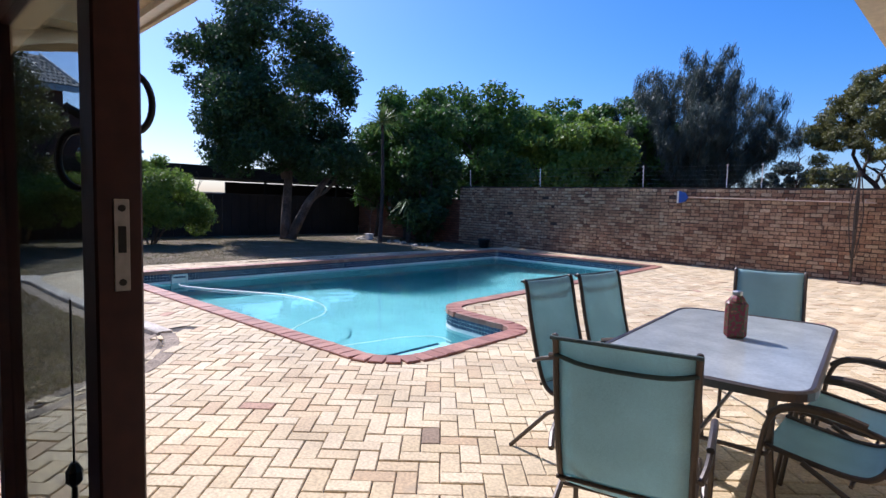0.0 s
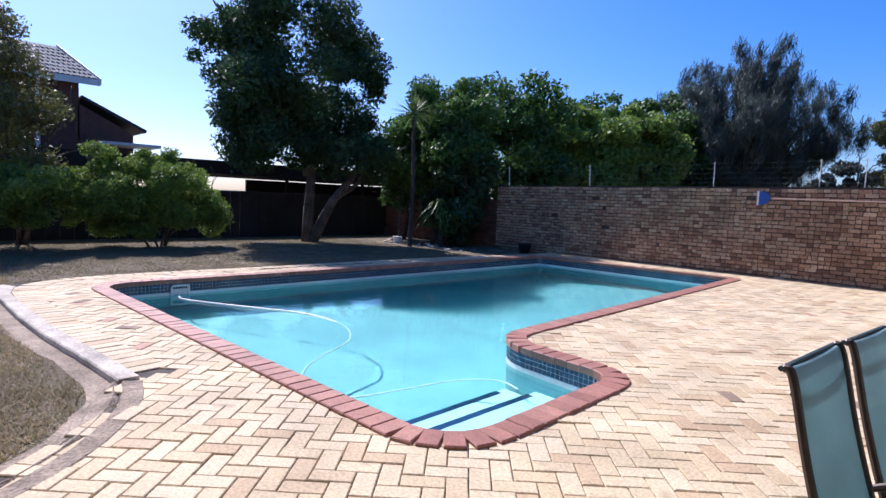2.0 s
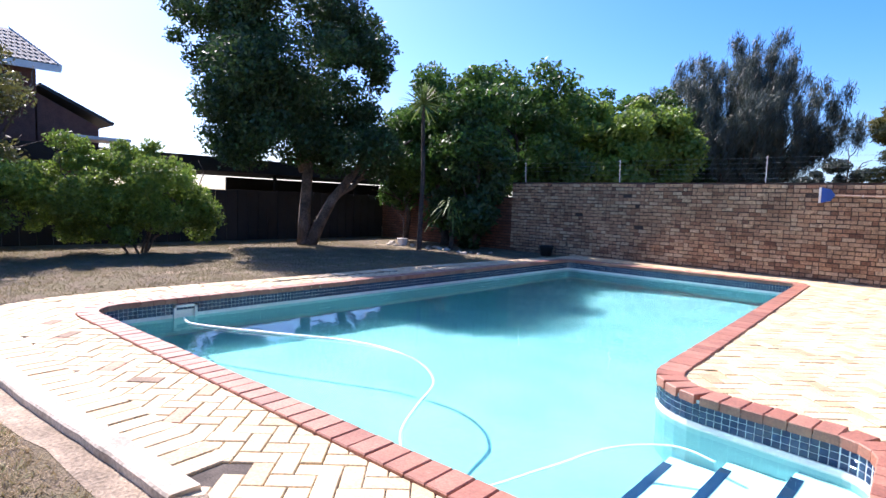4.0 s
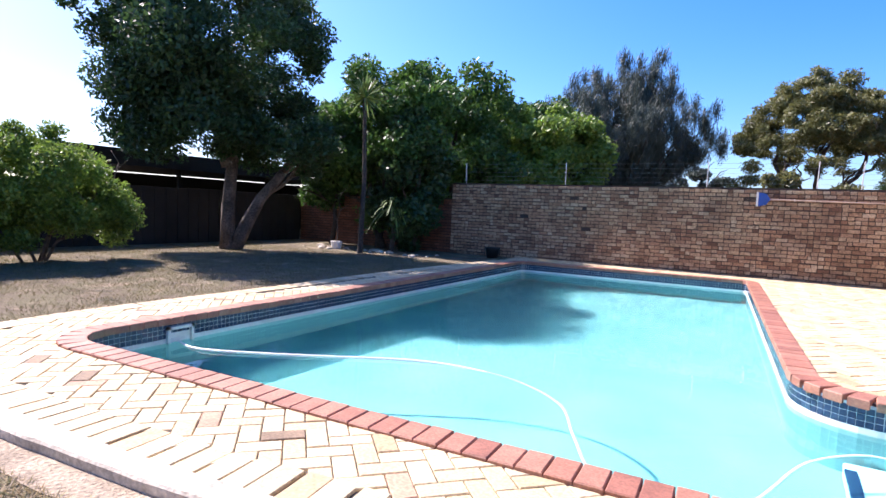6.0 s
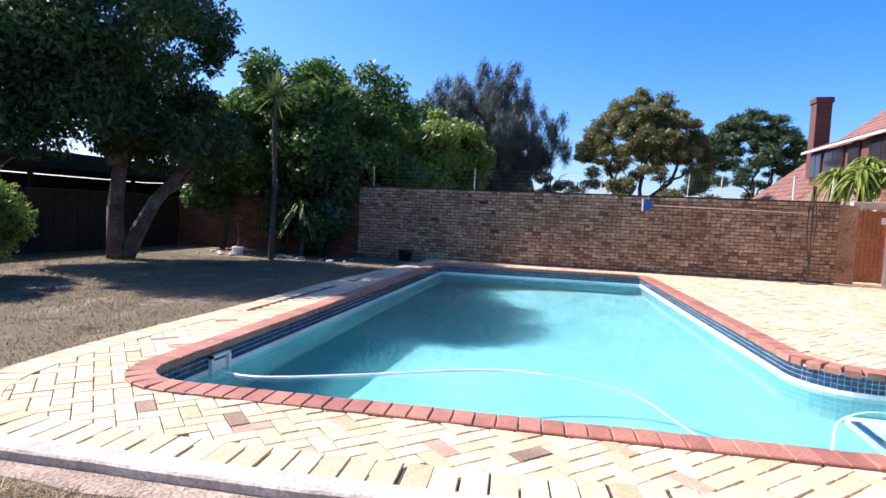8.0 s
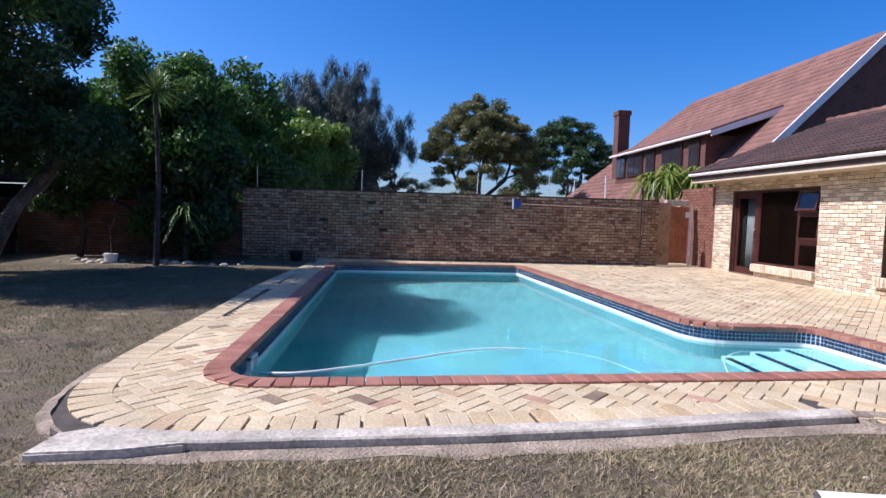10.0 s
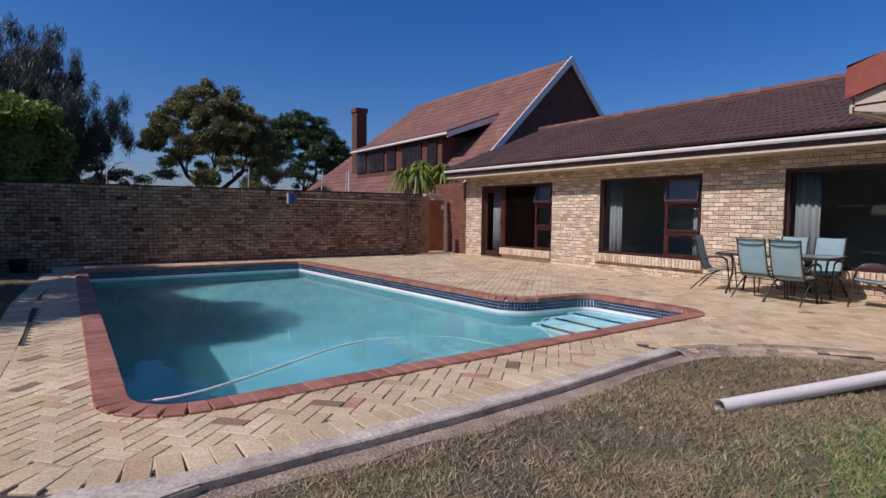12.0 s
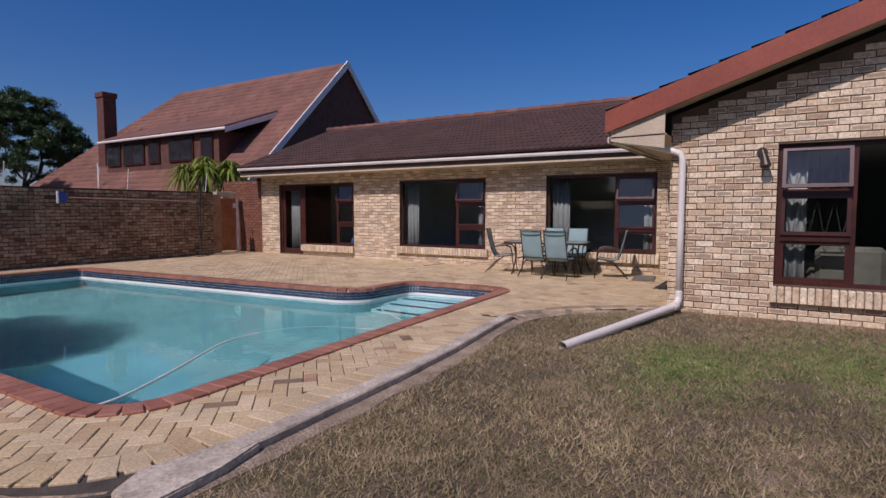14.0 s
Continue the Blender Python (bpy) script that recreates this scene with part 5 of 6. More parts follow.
# dormer
DX, DZ, DY0, DY1 = 4.3, 5.27, 21.7, 32.6
bm = bmesh.new()
slab(bm, [(DX, DY0, DZ), (DX, DY1, DZ), (7.4, DY1, on_roof(7.4) + 0.05), (7.4, DY0 - 0.1, on_roof(7.4) + 0.05)], 0.1)
part("dormer_roof", bm, M["roof_red"], nb)
part("dormer_gutter", tubed([(DX - 0.04, DY0 - 0.1, DZ - 0.04), (DX - 0.04, DY1 + 0.1, DZ - 0.04)], 0.07, 8), M["white_paint"], nb)
bm = bmesh.new()
slab(bm, [(DX, DY0, DZ + 0.02), (7.4, DY0 - 0.1, on_roof(7.4) + 0.07), (7.4, DY0 - 0.1, on_roof(7.4) - 0.2), (DX, DY0, DZ - 0.22)], 0.05)
part("dormer_fascia", bm, M["white_paint"], nb)
bm = bmesh.new()
prism(bm, [(4.55, DY0 + 0.8), (6.6, DY0 + 0.8), (6.6, DY1 - 0.2), (4.55, DY1 - 0.2)], 3.2, 5.22)
part("dormer_wall", bm, M["red_brick"], nb)
M["far_pane"] = mat("far_pane", (0.03, 0.03, 0.035), 0.1, gvar=0.1, bump=0)
for k, (y0, y1) in enumerate(((30.9, 32.2), (28.6, 30.6), (27.2, 28.2), (24.4, 26.4), (22.9, 23.8))):
    w = part("window", boxed(4.47, 4.55, y0, y1, 3.9, 5.1), M["red_timber"], nb)
    n = 1 if y1 - y0 < 1.2 else 2
    for q in range(n):
        a = y0 + 0.08 + q * (y1 - y0 - 0.08) / n
        part("pane", boxed(4.455, 4.465, a, a + (y1 - y0 - 0.08) / n - 0.08, 3.98, 5.02), M["far_pane"], w)
ch = part("chimney", boxed(4.98, 5.73, 33.4, 34.15, 3.0, 8.2, bev=0.02), M["red_brick"], nb, "tall dark brick chimney")
part("chimney_cap", boxed(4.92, 5.79, 33.34, 34.21, 8.0, 8.3, bev=0.02), M["red_brick"], ch)
part("vent_pipe", tubed([(3.6, 31.5, 2.4), (3.6, 31.5, 4.0)], 0.05), M["white_paint"], nb)

# ---- house and carport beyond the dark fence ----
lh = tagged(empty("far_house", (-29, 0.2, 0.25)), "two-storey brick house with tiled roof beyond the fence", "house")
part("wall", boxed(-8, 0.0, -8, 6.35, -0.4, 5.7), M["red_brick"], lh)
bm = bmesh.new()
slab(bm, [(0, 6.3, -0.4), (0, 8.4, -0.4), (0, 8.4, 3.65), (0, 6.3, 4.75)], 6)
part("annex_wall", bm, M["red_brick"], lh)
roof_plane("roof", (0.5, -8, 5.75), (0.5, 7.0, 5.75), (-2.4, 5.9, 7.4), (-2.4, -8, 7.4), "roof_grey", "", parent=lh, row=0.4, col=0.36)
bm = bmesh.new()
slab(bm, [(0.3, 6.36, 4.95), (0.3, 8.85, 3.75), (-6, 8.85, 3.75), (-6, 6.36, 4.95)], -0.12)
part("annex_roof", bm, M["black"], lh)
part("fascia", boxed(0.45, 0.52, -8, 7.05, 5.5, 5.75), M["white_paint"], lh)
bm = bmesh.new()
slab(bm, [(0.55, 7.08, 5.55), (-2.4, 5.98, 7.3), (-2.4, 5.98, 7.5), (0.55, 7.08, 5.8)], 0.06)
part("barge_board", bm, M["white_paint"], lh)
part("downpipe", tubed([(0.1, 4.9, 0), (0.1, 4.9, 5.0), (0.35, 4.9, 5.5)], 0.07), M["white_paint"], lh)
part("porch_roof", boxed(0.3, 2.0, 6.8, 9.0, 3.0, 3.12), M["white_paint"], lh)
cp = tagged(empty("carport", (-21.5, 0, 0)), "dark flat-roofed carport behind the fence", "carport")
part("roof", boxed(-4.5, 0.3, 1.0, 21.5, 2.14, 2.6), M["dark_fence"], cp)
# dark sheets added to give the darkness of the shade under the roof
part("added_dark_back", boxed(-4.5, -4.4, 12.5, 21.5, -0.1, 2.1), M["dark_fence"], cp)
part("added_dark_side", boxed(-4.4, 0.2, 21.4, 21.5, -0.1, 2.1), M["dark_fence"], cp)
for y in (5.2, 8.9, 12.2, 15.8):
    part("post", boxed(0.0, 0.1, y, y + 0.1, -0.1, 2.1), M["dark_fence"], cp)
tagged(part("low_shed", boxed(-34, -30, 10.5, 22, -0.1, 1.6), M["cream"]), "pale low building far beyond the carport", "shed")

# ---- trees and shrubs ----
rng = np.random.default_rng(21)
big = many_blobs((-0.35, -0.35, 5.3), (2.6, 2.6, 3.2), 70, 0.68, rng) + many_blobs((-1.9, -2.0, 6.4), (1.2, 1.2, 1.4), 18, 0.55, rng) + many_blobs((0.9, 1.0, 5.2), (1.1, 1.1, 2.0), 18, 0.58, rng) + many_blobs((1.0, 1.1, 2.9), (1.3, 1.3, 0.9), 18, 0.5, rng) + many_blobs((-1.3, -1.4, 3.4), (1.2, 1.2, 1.0), 16, 0.5, rng) + many_blobs((0, 0.1, 3.1), (1.5, 1.5, 0.8), 16, 0.5, rng)
tree("big_tree", (-17.45, 10.95, -0.045), [((0, 0, 0), (-0.2, 0.2, 4.6)), ((0.1, 0.15, 0.0), (0.9, 1.5, 2.7)), ((-0.1, 0.1, 2.2), (-1.3, -1.0, 5.5))], big, 125000, 0.066, "leaf_dark", "bark", 31, "tall dark evergreen tree with forked trunk on the lawn", r=0.2, shell=0.3, slim=0.42)
tree("corner_tree", (-15.6, 15.1, -0.045), [((0, 0, 0), (0.2, 0.1, 3.2)), ((0.2, 0, 0), (-0.8, 0.3, 3))], many_blobs((0, 0, 3.4), (2.2, 0.9, 2.5), 70, 0.55, rng), 52000, 0.066, "leaf_mid", "bark_dark", 32, "dense green tree in the shaded garden corner", r=0.12, shell=0.3)
tree("corner_tree", (-14.2, 14.9, -0.045), [((0, 0, 0), (0.1, 0.1, 2.6))], many_blobs((-0.1, 0, 1.9), (1.1, 0.7, 2.2), 44, 0.45, rng), 20000, 0.08, "leaf_dark", "bark_dark", 37, "dense dark shrub against the brick wall", r=0.09, shell=0.3, category="shrub")
tree("hedge_tree", (-15.0, 18.5, -0.045), [((0, 0, 0), (0, 0, 3.4))], many_blobs((0, 0, 3.7), (2.5, 1.5, 2.7), 60, 0.65, rng), 22000, 0.09, "leaf_mid", "bark_dark", 33, "leafy green tree behind the boundary wall", shell=0.3, group="trees behind the wall")
for at, z, rad, lf, sd in (((-14.0, 21.6, -0.045), 3.5, (2.0, 1.6, 2.2), "leaf_bright", 46), ((-12.6, 23.4, -0.045), 3.5, (1.7, 1.5, 2.2), "leaf_bright", 47), ((-20.5, 33.0, -0.045), 4.5, (4.2, 2.4, 4.0), "leaf_mid", 34), ((-17.3, 34.5, -0.045), 4.7, (3.3, 2.4, 3.9), "leaf_mid", 35), ((-15.0, 36.0, -0.045), 4.2, (1.8, 2.0, 3.4), "leaf_dark", 39)):
    tree("hedge_tree", at, [((0, 0, 0), (0, 0, z)), ((0.2, 0, 0), (1.0, 0.3, z))], many_blobs((0, 0, z), rad, 64, 0.3 * rad[0] ** 0.8, rng), 28000, 0.07 + 0.015 * rad[0], lf, "bark_dark", sd, "yellow-green leafy tree behind the boundary wall", shell=0.3, group="trees behind the wall")
tree("hedge_tree", (-16.6, 24.0, -0.045), [((0, 0, 0), (0, 0, 3.6))], many_blobs((0, 0, 3.8), (3.4, 2.0, 2.7), 60, 0.7, rng), 26000, 0.1, "leaf_mid", "bark_dark", 36, "leafy green tree behind the boundary wall", shell=0.3, group="trees behind the wall")
# added tree: blocks the bright sky gap over the low wall
tree("hedge_tree", (-18.3, 18.2, -0.045), [((0, 0, 0), (0, 0, 2.0))], many_blobs((0, 0, 2.1), (2.0, 0.9, 1.5), 36, 0.5, rng), 14000, 0.09, "leaf_dark", "bark_dark", 40, "dark leafy tree added behind the low brick wall to fill a bright gap", shell=0.3, group="trees behind the wall")
tree("corner_tree", (-17.6, 15.2, -0.045), [((0, 0, 0), (0.1, 0.1, 2.6))], many_blobs((0, 0, 2.9), (1.7, 1.0, 1.7), 40, 0.5, rng), 18000, 0.08, "leaf_mid", "bark_dark", 38, "leafy green tree in the shaded garden corner", r=0.09, shell=0.3)
# feathery tree
cb, stems = [], []
for k in range(95):
    a, u = rng.uniform(0, 6.28), math.sqrt(rng.random())
    top = 10.0 - 4.3 * u**2.2 + rng.normal(0, 0.45)
    e = Vector((5.7 * u * math.cos(a), 5.7 * u * math.sin(a), top))
    s = Vector((0.9 * u * math.cos(a), 0.9 * u * math.sin(a), 1.6 + 1.4 * rng.random()))
    stems.append((tuple(s), tuple(e * 0.94 + s * 0.06)))
    for q in range(7):
        w = 0.28 + 0.72 * q / 6
        p = s.lerp(e, w) + Vector(rng.normal(0, 0.22, 3))
        cb.append((*p, 0.42, 0.42, 0.75))
ft = tree("feathery_tree", (-13.2, 36.8, -0.045), [((0, 0, 0), (-0.3, 0, 6.5)), ((0.3, 0, 0), (1.6, 0.5, 6.0)), ((-0.3, 0, 0), (-1.8, 0, 5.5))], cb, 180000, 0.19, "leaf_blue", "bark_dark", 41, "tall grey-green feathery she-oak far behind the wall", r=0.18, slim=0.07, shell=0.05, axis=(0.2, 0, 1.0), depth=0)
bm = bmesh.new()
for s, e in stems:
    tube(bm, [s, Vector(s).lerp(Vector(e), 0.5), e], [0.06, 0.04, 0.012], 5)
tagged(part("limb_work", bm, M["bark_dark"], ft), kind="stuff")


def umbrella_blobs(n, R, z0, z1, s):
    out = []
    for _ in range(n):
        a, u = rng.uniform(0, 6.28), math.sqrt(rng.random())
        top = z1 - (z1 - z0) * 0.75 * u**2
        out.append((R * u * math.cos(a), R * u * math.sin(a), top - rng.random() ** 2 * (z1 - z0) * 0.45, s * rng.uniform(0.5, 1.5), s * rng.uniform(0.5, 1.5), s * rng.uniform(0.4, 0.9)))
    return out


tree("umbrella_tree", (-3.1, 38.0, -0.045), [((0, 0, 0), (0.2, 0, 4.6)), ((0, 0, 1.5), (2.2, 0.4, 4.8)), ((0, 0, 1.5), (-2.0, -0.3, 4.7))], umbrella_blobs(200, 4.2, 4.0, 9.6, 0.55), 95000, 0.12, "leaf_olive", "bark_dark", 42, "broad flat-topped olive-green tree far behind the wall", r=0.2, slim=0.22, shell=0.05, depth=2)
tree("umbrella_tree", (5.4, 45.5, -0.045), [((0, 0, 0), (0.2, 0, 5.0)), ((0, 0, 1.5), (1.6, 0.4, 4.8))], umbrella_blobs(170, 4.4, 3.8, 9.7, 0.62), 75000, 0.13, "leaf_dark", "bark_dark", 43, "dark rounded tree far behind the wall", r=0.18, slim=0.22, shell=0.05, depth=1)
tree("umbrella_tree", (-9.2, 44.0, -0.045), [((0, 0, 0), (0.2, 0, 4.0))], umbrella_blobs(22, 2.4, 2.0, 5.4, 0.6), 9000, 0.11, "leaf_blue", "bark_dark", 44, "small grey-green tree far behind the wall", r=0.12, shell=0.25)
tree("far_shrub", (-4.2, 31.0, -0.045), [((0, 0, 0), (0, 0, 1.8))], many_blobs((0, 0, 2.4), (2.6, 1.2, 1.3), 28, 0.5, rng), 12000, 0.1, "leaf_olive", "bark_dark", 45, "rounded shrub showing over the boundary wall", shell=0.3, category="shrub")
# shrubs before the dark fence
tree("garden_shrub", (-16.9, 6.3, -0.045), [((0, 0, 0), (0.1, 0.3, 1.6)), ((0.08, -0.1, 0), (-0.3, -0.9, 1.6)), ((-0.1, 0.1, 0), (-0.5, 0.9, 1.7)), ((0.05, -0.3, 0), (0.3, -1.4, 1.5)), ((0, 0.1, 0), (0.4, 1.1, 1.3))], many_blobs((0, -0.5, 1.45), (1.0, 1.9, 0.85), 80, 0.3, rng) + many_blobs((0.2, 1.0, 1.0), (0.6, 0.6, 0.6), 22, 0.26, rng) + many_blobs((0, -1.1, 0.8), (0.9, 1.2, 0.6), 24, 0.28, rng) + many_blobs((0, -0.4, 2.2), (0.7, 1.5, 0.4), 26, 0.2, rng), 90000, 0.036, "leaf_bright", "bark", 51, "broad bright green shrub before the dark fence", r=0.032, shell=0.2, category="shrub")
tree("garden_shrub", (-18.4, 3.4, -0.045), [((0, 0, 0), (0.1, -0.2, 3.2)), ((0.1, 0.1, 0), (0.2, 0.6, 2.6))], many_blobs((0, -0.2, 3.6), (1.2, 1.2, 2.3), 60, 0.42, rng), 18000, 0.05, "leaf_olive", "bark", 52, "tall loose olive-green shrub with thin stems", r=0.06, shell=0.25, category="shrub")
tree("garden_shrub", (-16.4, 2.6, -0.045), [((0, 0, 0), (0.1, -0.2, 1.4))], many_blobs((0, 0, 1.3), (1.1, 1.5, 0.7), 50, 0.38, rng), 40000, 0.04, "leaf_bright", "bark", 54, "broad bright green shrub before the dark fence", r=0.032, shell=0.3, category="shrub")
tree("garden_shrub", (-19.0, 0.5, -0.045), [((0, 0, 0), (0.1, -0.2, 3.0))], many_blobs((0, 0, 2.8), (1.3, 1.5, 2.2), 40, 0.5, rng), 16000, 0.06, "leaf_mid", "bark", 53, "tall green shrub before the dark fence", r=0.06, shell=0.3, category="shrub")


def rosette(name, at, stem_h, n, ln, w, leaf, label, droop=0.35, seed=1, category="plant", tilt=0.0):
    """A plant with long pointed leaves that arch out from the top of a stem."""
    rng = np.random.default_rng(seed)
    p = tagged(empty(name, at), label, category)
    if stem_h > 0:
        part("stem", tubed([(0, 0, 0), (0.05, 0.03, stem_h * 0.5), (0, 0, stem_h)], [0.075, 0.06, 0.05], 8), M["bark_dark"], p)
    me = None
    for k in range(n):
        el = rng.uniform(-0.5, 1.5)
        d = Vector((math.cos(el), 0, math.sin(el)))
        bm = bmesh.new()
        rows = []
        L = ln * rng.uniform(0.75, 1.1)
        for i in range(6):
            u = i / 5
            c = d * (L * u) + Vector((0, 0, -droop * L * u * u))
            hw = w * (1 - u) ** 0.6 * (0.5 + min(1, 3 * u) * 0.5)
            rows.append([bm.verts.new(c + Vector((0, sx * hw, abs(sx) * hw * 0.35))) for sx in (-1, 0, 1)])
        for a, b in zip(rows, rows[1:]):
            for i in range(2):
                bm.faces.new((a[i], a[i + 1], b[i + 1], b[i]))
        ob = part("leaf", bm, M[leaf], p)
        ob.matrix_basis = pose(0, 0, stem_h, 0, 0, rng.uniform(0, 360))
    return p


rosette("yucca", (-14.75, 13.15, -0.045), 4.2, 130, 0.8, 0.035, "leaf_yucca", "tall yucca with a spiky green rosette", 0.15, 61)
rosette("strap_plant", (-14.45, 14.2, -0.045), 1.3, 50, 0.95, 0.04, "leaf_yucca", "yucca with drooping strap leaves by the wall", 0.75, 62)
for k, (x, y, z, s) in enumerate(((0.7, 18.2, 3.0, 1.0), (1.2, 18.8, 3.3, 1.1), (1.7, 18.1, 3.15, 1.05), (0.4, 18.9, 2.95, 1.0), (2.2, 18.6, 3.1, 1.1))):
    rosette("fan_palm", (x, y, -0.045), z, 80, s, 0.07, "leaf_palm", "yellow-green palm behind the gate", 0.9, 70 + k, "palm")

# ---- bricks, pavers, tiles ----
rng = np.random.default_rng(5)
pieces(back, "brick", course_bricks((-13.4, WALL_Y, -0.05), (1, 0, 0), (0, 0, 1), (0, -1, 0), 12.68, 2.12, rng, mixed=0.35), (0.219, 0.074, 0.02), 0.005, M["wall_brick"], (-7, 15.6), 300, "brickwork")
pieces(facade, "brick", course_bricks((FX, 0.95, -0.02), (0, 1, 0), (0, 0, 1), (-1, 0, 0), 14.15, 2.68, rng, [(a - 0.95, b - 0.95, z0 + 0.02 - 0.1 * (z0 > 0), z1 + 0.02) for a, b, z0, z1 in OPEN]), BRICK, 0.005, M["face_brick"], (0.7, 5), 300, "brickwork")
bw = course_bricks((WX, -10.2, -0.06), (0, 1, 0), (0, 0, 1), (-1, 0, 0), 11.3, 5.4, rng, [(W4[0] + 10.2, W4[1] + 10.2, W4[2] - 0.1, W4[3] + 0.06)], top=lambda a: gable_top(a - 10.2) + 0.02)
bw = [b for b in bw if b[1, 3] > -5.0]
pieces(wing, "brick", bw, BRICK, 0.005, M["face_brick"], (-3.6, 0.6), 300, "brickwork")
bw = course_bricks((WX, 1.1, -0.06), (1, 0, 0), (0, 0, 1), (0, 1, 0), 4.3, 2.6, rng, [(DOOR[0] - WX, DOOR[1] - WX, 0, DOOR[3] + 0.06)])
pieces(wing_side, "brick", [axes(b[:3, 0], -b[:3, 1], b[:3, 2], b[:3, 3]) for b in bw], BRICK, 0.005, M["face_brick"], (-3.6, 1.1), 150, "brickwork")

# dark red bricks: the trees' shade on the low wall is in their colour
pieces(low, "brick", course_bricks((-19.66, WALL_Y + 0.06, -0.05), (1, 0, 0), (0, 0, 1), (0, -1, 0), 6.24, 1.66, rng), (0.219, 0.074, 0.02), 0.005, M["red_wall_brick"], (-15, 15.6), 120, "brickwork")
pieces(side_return, "brick", course_bricks((0.78, 15.1, -0.05), (0, 1, 0), (0, 0, 1), (-1, 0, 0), 2.1, 2.55, rng), (0.219, 0.074, 0.02), 0.005, M["red_wall_brick"], (0.7, 15.1), 300, "brickwork")
# coping of red bricks round the pool
mats = []
for p, d in walk_line(POOL_MID, 0.146):
    mats.append(axes((d.x, d.y, 0), (-d.y, d.x, 0), (0, 0, 1), (p.x, p.y, 0.022 + rng.normal(0, 0.0015))))
pieces(pool, "coping_brick", mats, (0.139, 0.225, 0.07), 0.007, M["coping"], (-8, 3.5), 320, "coping_rest")
# mosaic band
mats = []
for row in range(3):
    for p, d in walk_line(offset(POOL, 0.209), 0.055):
        mats.append(axes((d.x, d.y, 0), (0, 0, 1), (d.y * -1, d.x, 0), (p.x, p.y, -0.068 - row * 0.05)))
pieces(pool, "mosaic_tile", mats, (0.05, 0.045, 0.012), 0.002, M["tile"], (-4.9, 6.0), 300, "mosaic_band")

# herringbone pavers
W = 0.119
ca = math.sqrt(0.5)
lay = []
for k in range(-160, 160):
    for m in range(-60, 60):
        for cx, cy, turned in ((k + 4 * m + 1.0, k + 0.5, 0), (k + 4 * m + 2.5, k + 0.0, 1)):
            u, v = cx * W, cy * W
            x, y = -6 + (u - v) * ca, 6 + (u + v) * ca
            if not inside(x, y, PAVED) or (-10.9 < x < -5.5 and not inside(x, y - 0.3, PAVED)) or (x < -10.7 and y < 13 and not inside(x - 0.24, y, PAVED)) or inside(x, y, [(p.x, p.y) for p in POOL_MID]):
                continue
            a = radians(45 + 90 * turned) + rng.normal(0, 0.009)
            ti = rng.normal(0, 0.004, 2)
            m4 = axes((math.cos(a), math.sin(a), ti[0]), (-math.sin(a), math.cos(a), ti[1]), (-ti[0], -ti[1], 1), (x, y, rng.normal(0, 0.0022)))
            lay.append(m4)
odd = set(rng.choice(len(lay), 26, replace=False).tolist())


def nearest_paver(x, y):
    return min(range(len(lay)), key=lambda i: (lay[i][0, 3] - x) ** 2 + (lay[i][1, 3] - y) ** 2)


DARK = {nearest_paver(*p) for p in ((-9.78, 3.15), (-9.2, 3.25), (-1.74, 3.14), (-7.3, 3.2))} | {i for i in odd if i % 2}
RED = ({nearest_paver(*p) for p in ((-10.76, 4.6), (-10.6, 4.62), (-8.93, 3.13), (-6.5, 3.25))} | odd) - DARK
pieces(bed, "paver", [m for i, m in enumerate(lay) if i not in DARK | RED], (0.232, 0.1125, 0.03), 0.005, M["paver"], (-8, 2.8), 300, "paver_field")
pieces(bed, "dark_paver", [m for i, m in enumerate(lay) if i in DARK], (0.232, 0.1125, 0.03), 0.005, M["paver_dark"], (-8, 2.8), 30)
pieces(bed, "red_paver", [m for i, m in enumerate(lay) if i in RED], (0.232, 0.1125, 0.03), 0.005, M["paver_red"], (-8, 2.8), 30)
# soldier course along the edging
mats = []
line = spline([(-5.6, 3.06, 0), (-6.4, 2.96, 0), (-7.6, 2.81, 0), (-9.0, 2.71, 0), (-9.9, 2.68, 0), (-10.45, 2.71, 0), (-10.88, 2.88, 0), (-11.17, 3.28, 0), (-11.31, 3.9, 0), (-11.35, 4.8, 0), (-11.31, 7.0, 0), (-11.33, 9.8, 0), (-11.15, 13, 0)], 60)
run = 0.0
for a, b in zip(line, line[1:]):
    run += (b - a).length
    if run > 0.151:
        run -= 0.151
        d = (b - a).normalized()
        mats.append(axes((d.x, d.y, 0), (-d.y, d.x, 0), (0, 0, 1), (b.x, b.y, 0.004 + rng.normal(0, 0.0015))))
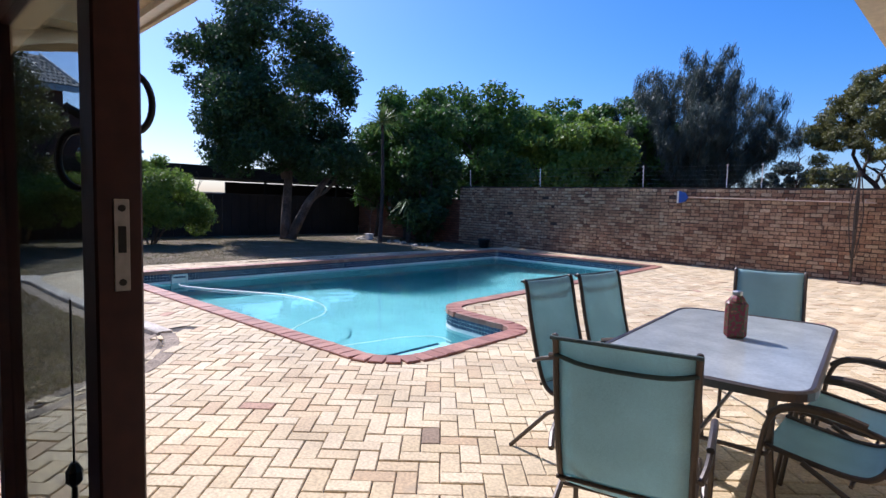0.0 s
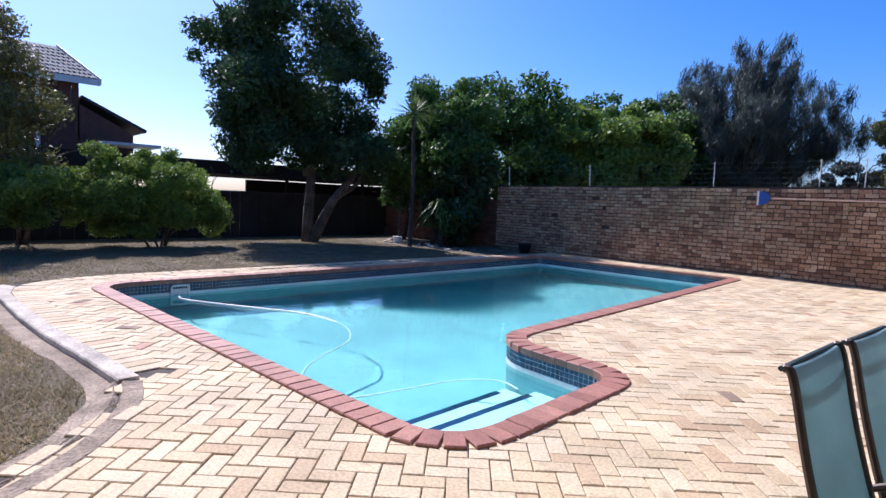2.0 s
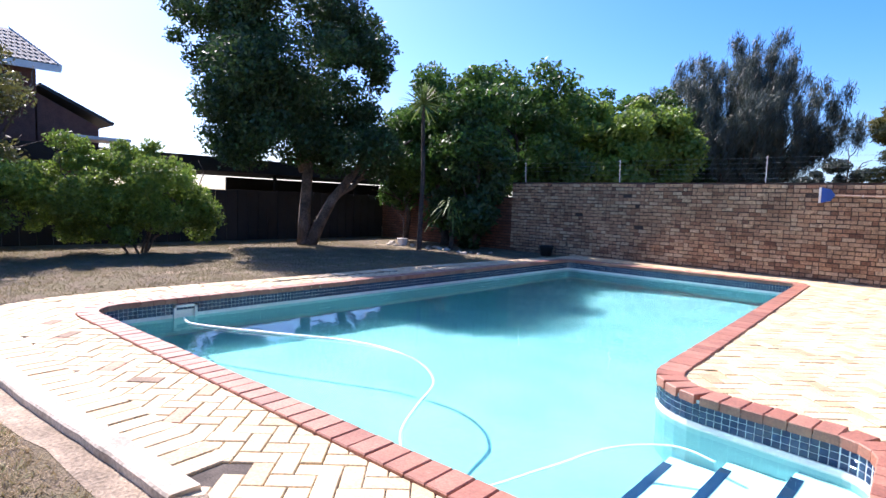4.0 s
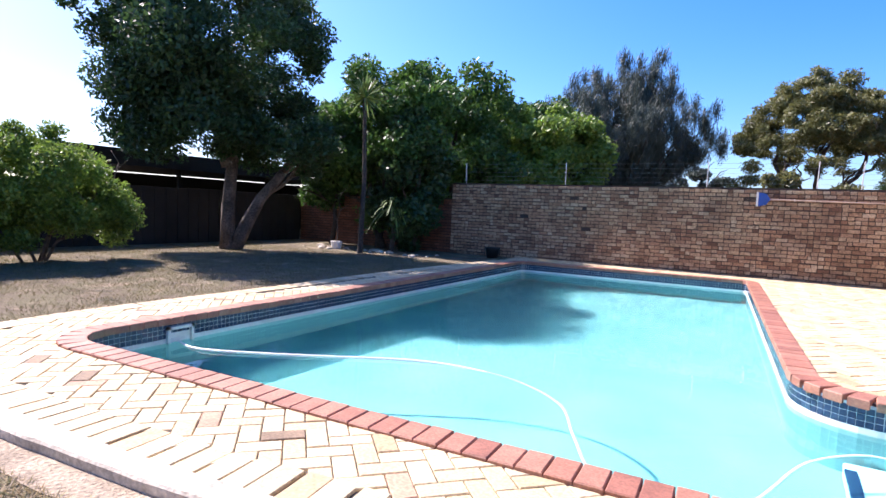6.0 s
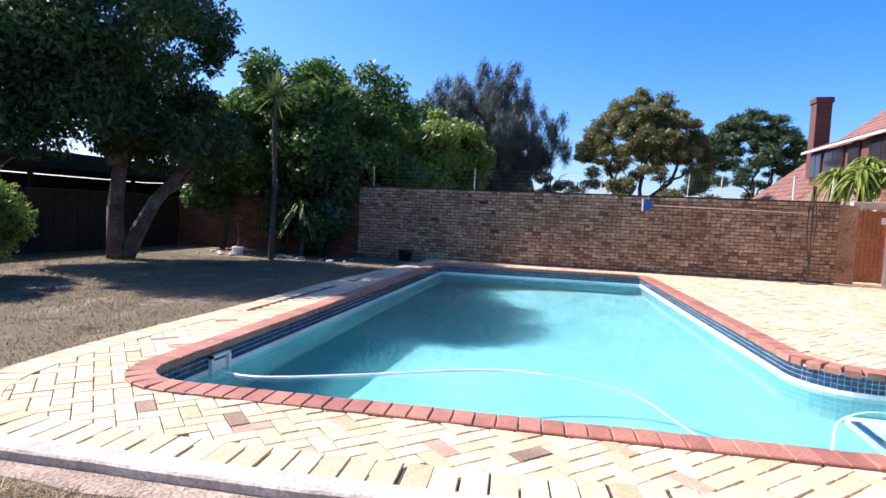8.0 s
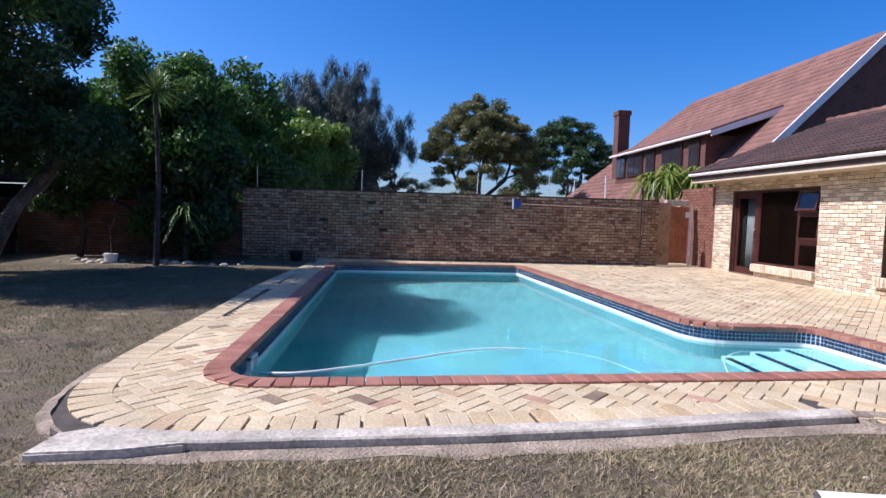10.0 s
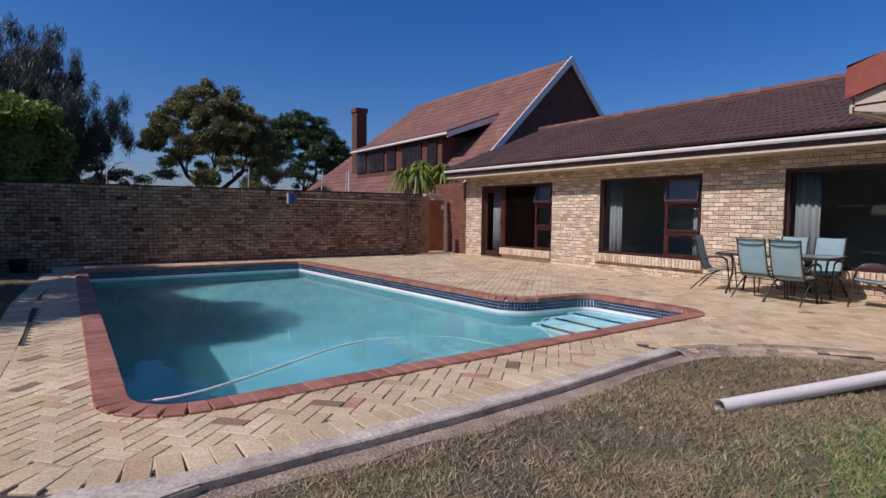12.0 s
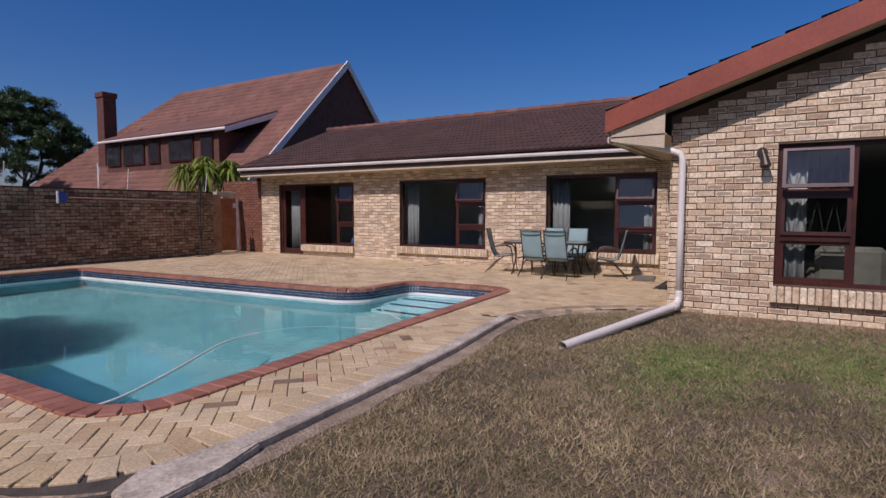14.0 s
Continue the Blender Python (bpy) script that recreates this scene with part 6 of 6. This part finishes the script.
pieces(bed, "edge_paver", mats, (0.14, 0.28, 0.04), 0.005, M["paver"], (-8, 2.8), 200)

# grass blades on the near lawn
def blades(name, n, x0, x1, y0, y1, material, label, patch=None):
    g = np.random.default_rng(n)
    p = np.stack([g.uniform(x0, x1, n), g.uniform(y0, y1, n)], 1)
    if patch:
        d = ((p[:, 0] - patch[0]) / patch[2]) ** 2 + ((p[:, 1] - patch[1]) / patch[3]) ** 2
        p = p[g.random(n) < np.exp(-d)]
    keep = np.array([not inside(x, y - 0.12, PAVED) and not inside(x, y + 0.25, PAVED) and not inside(x + 0.1, y, PAVED) and not (x > WX - 0.05) for x, y in p])
    dens = np.array([noise.noise(Vector((x * 0.9, y * 0.9, 3.0))) + 0.6 * noise.noise(Vector((x * 3.1, y * 3.1, 0))) for x, y in p])
    p = p[keep & (g.random(len(p)) < np.clip(0.72 + 0.9 * dens, 0.08, 1))]
    k = len(p)
    a = g.uniform(0, 6.28, k)
    h = g.uniform(0.016, 0.045, k)
    w = g.uniform(0.003, 0.0065, k)
    lean = g.normal(0, 0.03, (k, 2))
    base = np.concatenate([p, np.full((k, 1), -0.046)], 1)
    side = np.stack([np.cos(a) * w, np.sin(a) * w, np.zeros(k)], 1)
    tip = base + np.concatenate([lean, h[:, None]], 1)
    tri = np.stack([base - side, base + side, tip], 1).reshape(-1, 3)
    ob = part(name, raw_mesh(name, tri, np.arange(k * 3).reshape(-1, 3), M[material]), None)
    tagged(ob, label, "grass", kind="stuff")


blades("grass", 230000, -12.5, -3.6, -2.6, 2.6, "grass_blade", "short dry straw-brown lawn grass")
blades("grass", 70000, -19, -11.4, 2, 13, "grass_dull", "short dull brown lawn grass beside the pool paving")
blades("green_grass", 110000, -9.0, -4.5, -1.6, 1.3, "grass_green", "greener lawn patch by the drain pipe", (-6.7, 0.4, 0.85, 0.5))
blades("green_grass", 90000, -9.0, -4.0, -2.6, 0.6, "grass_green", "thin green growth in the lawn near the wall", (-6.0, -1.0, 1.1, 0.7))
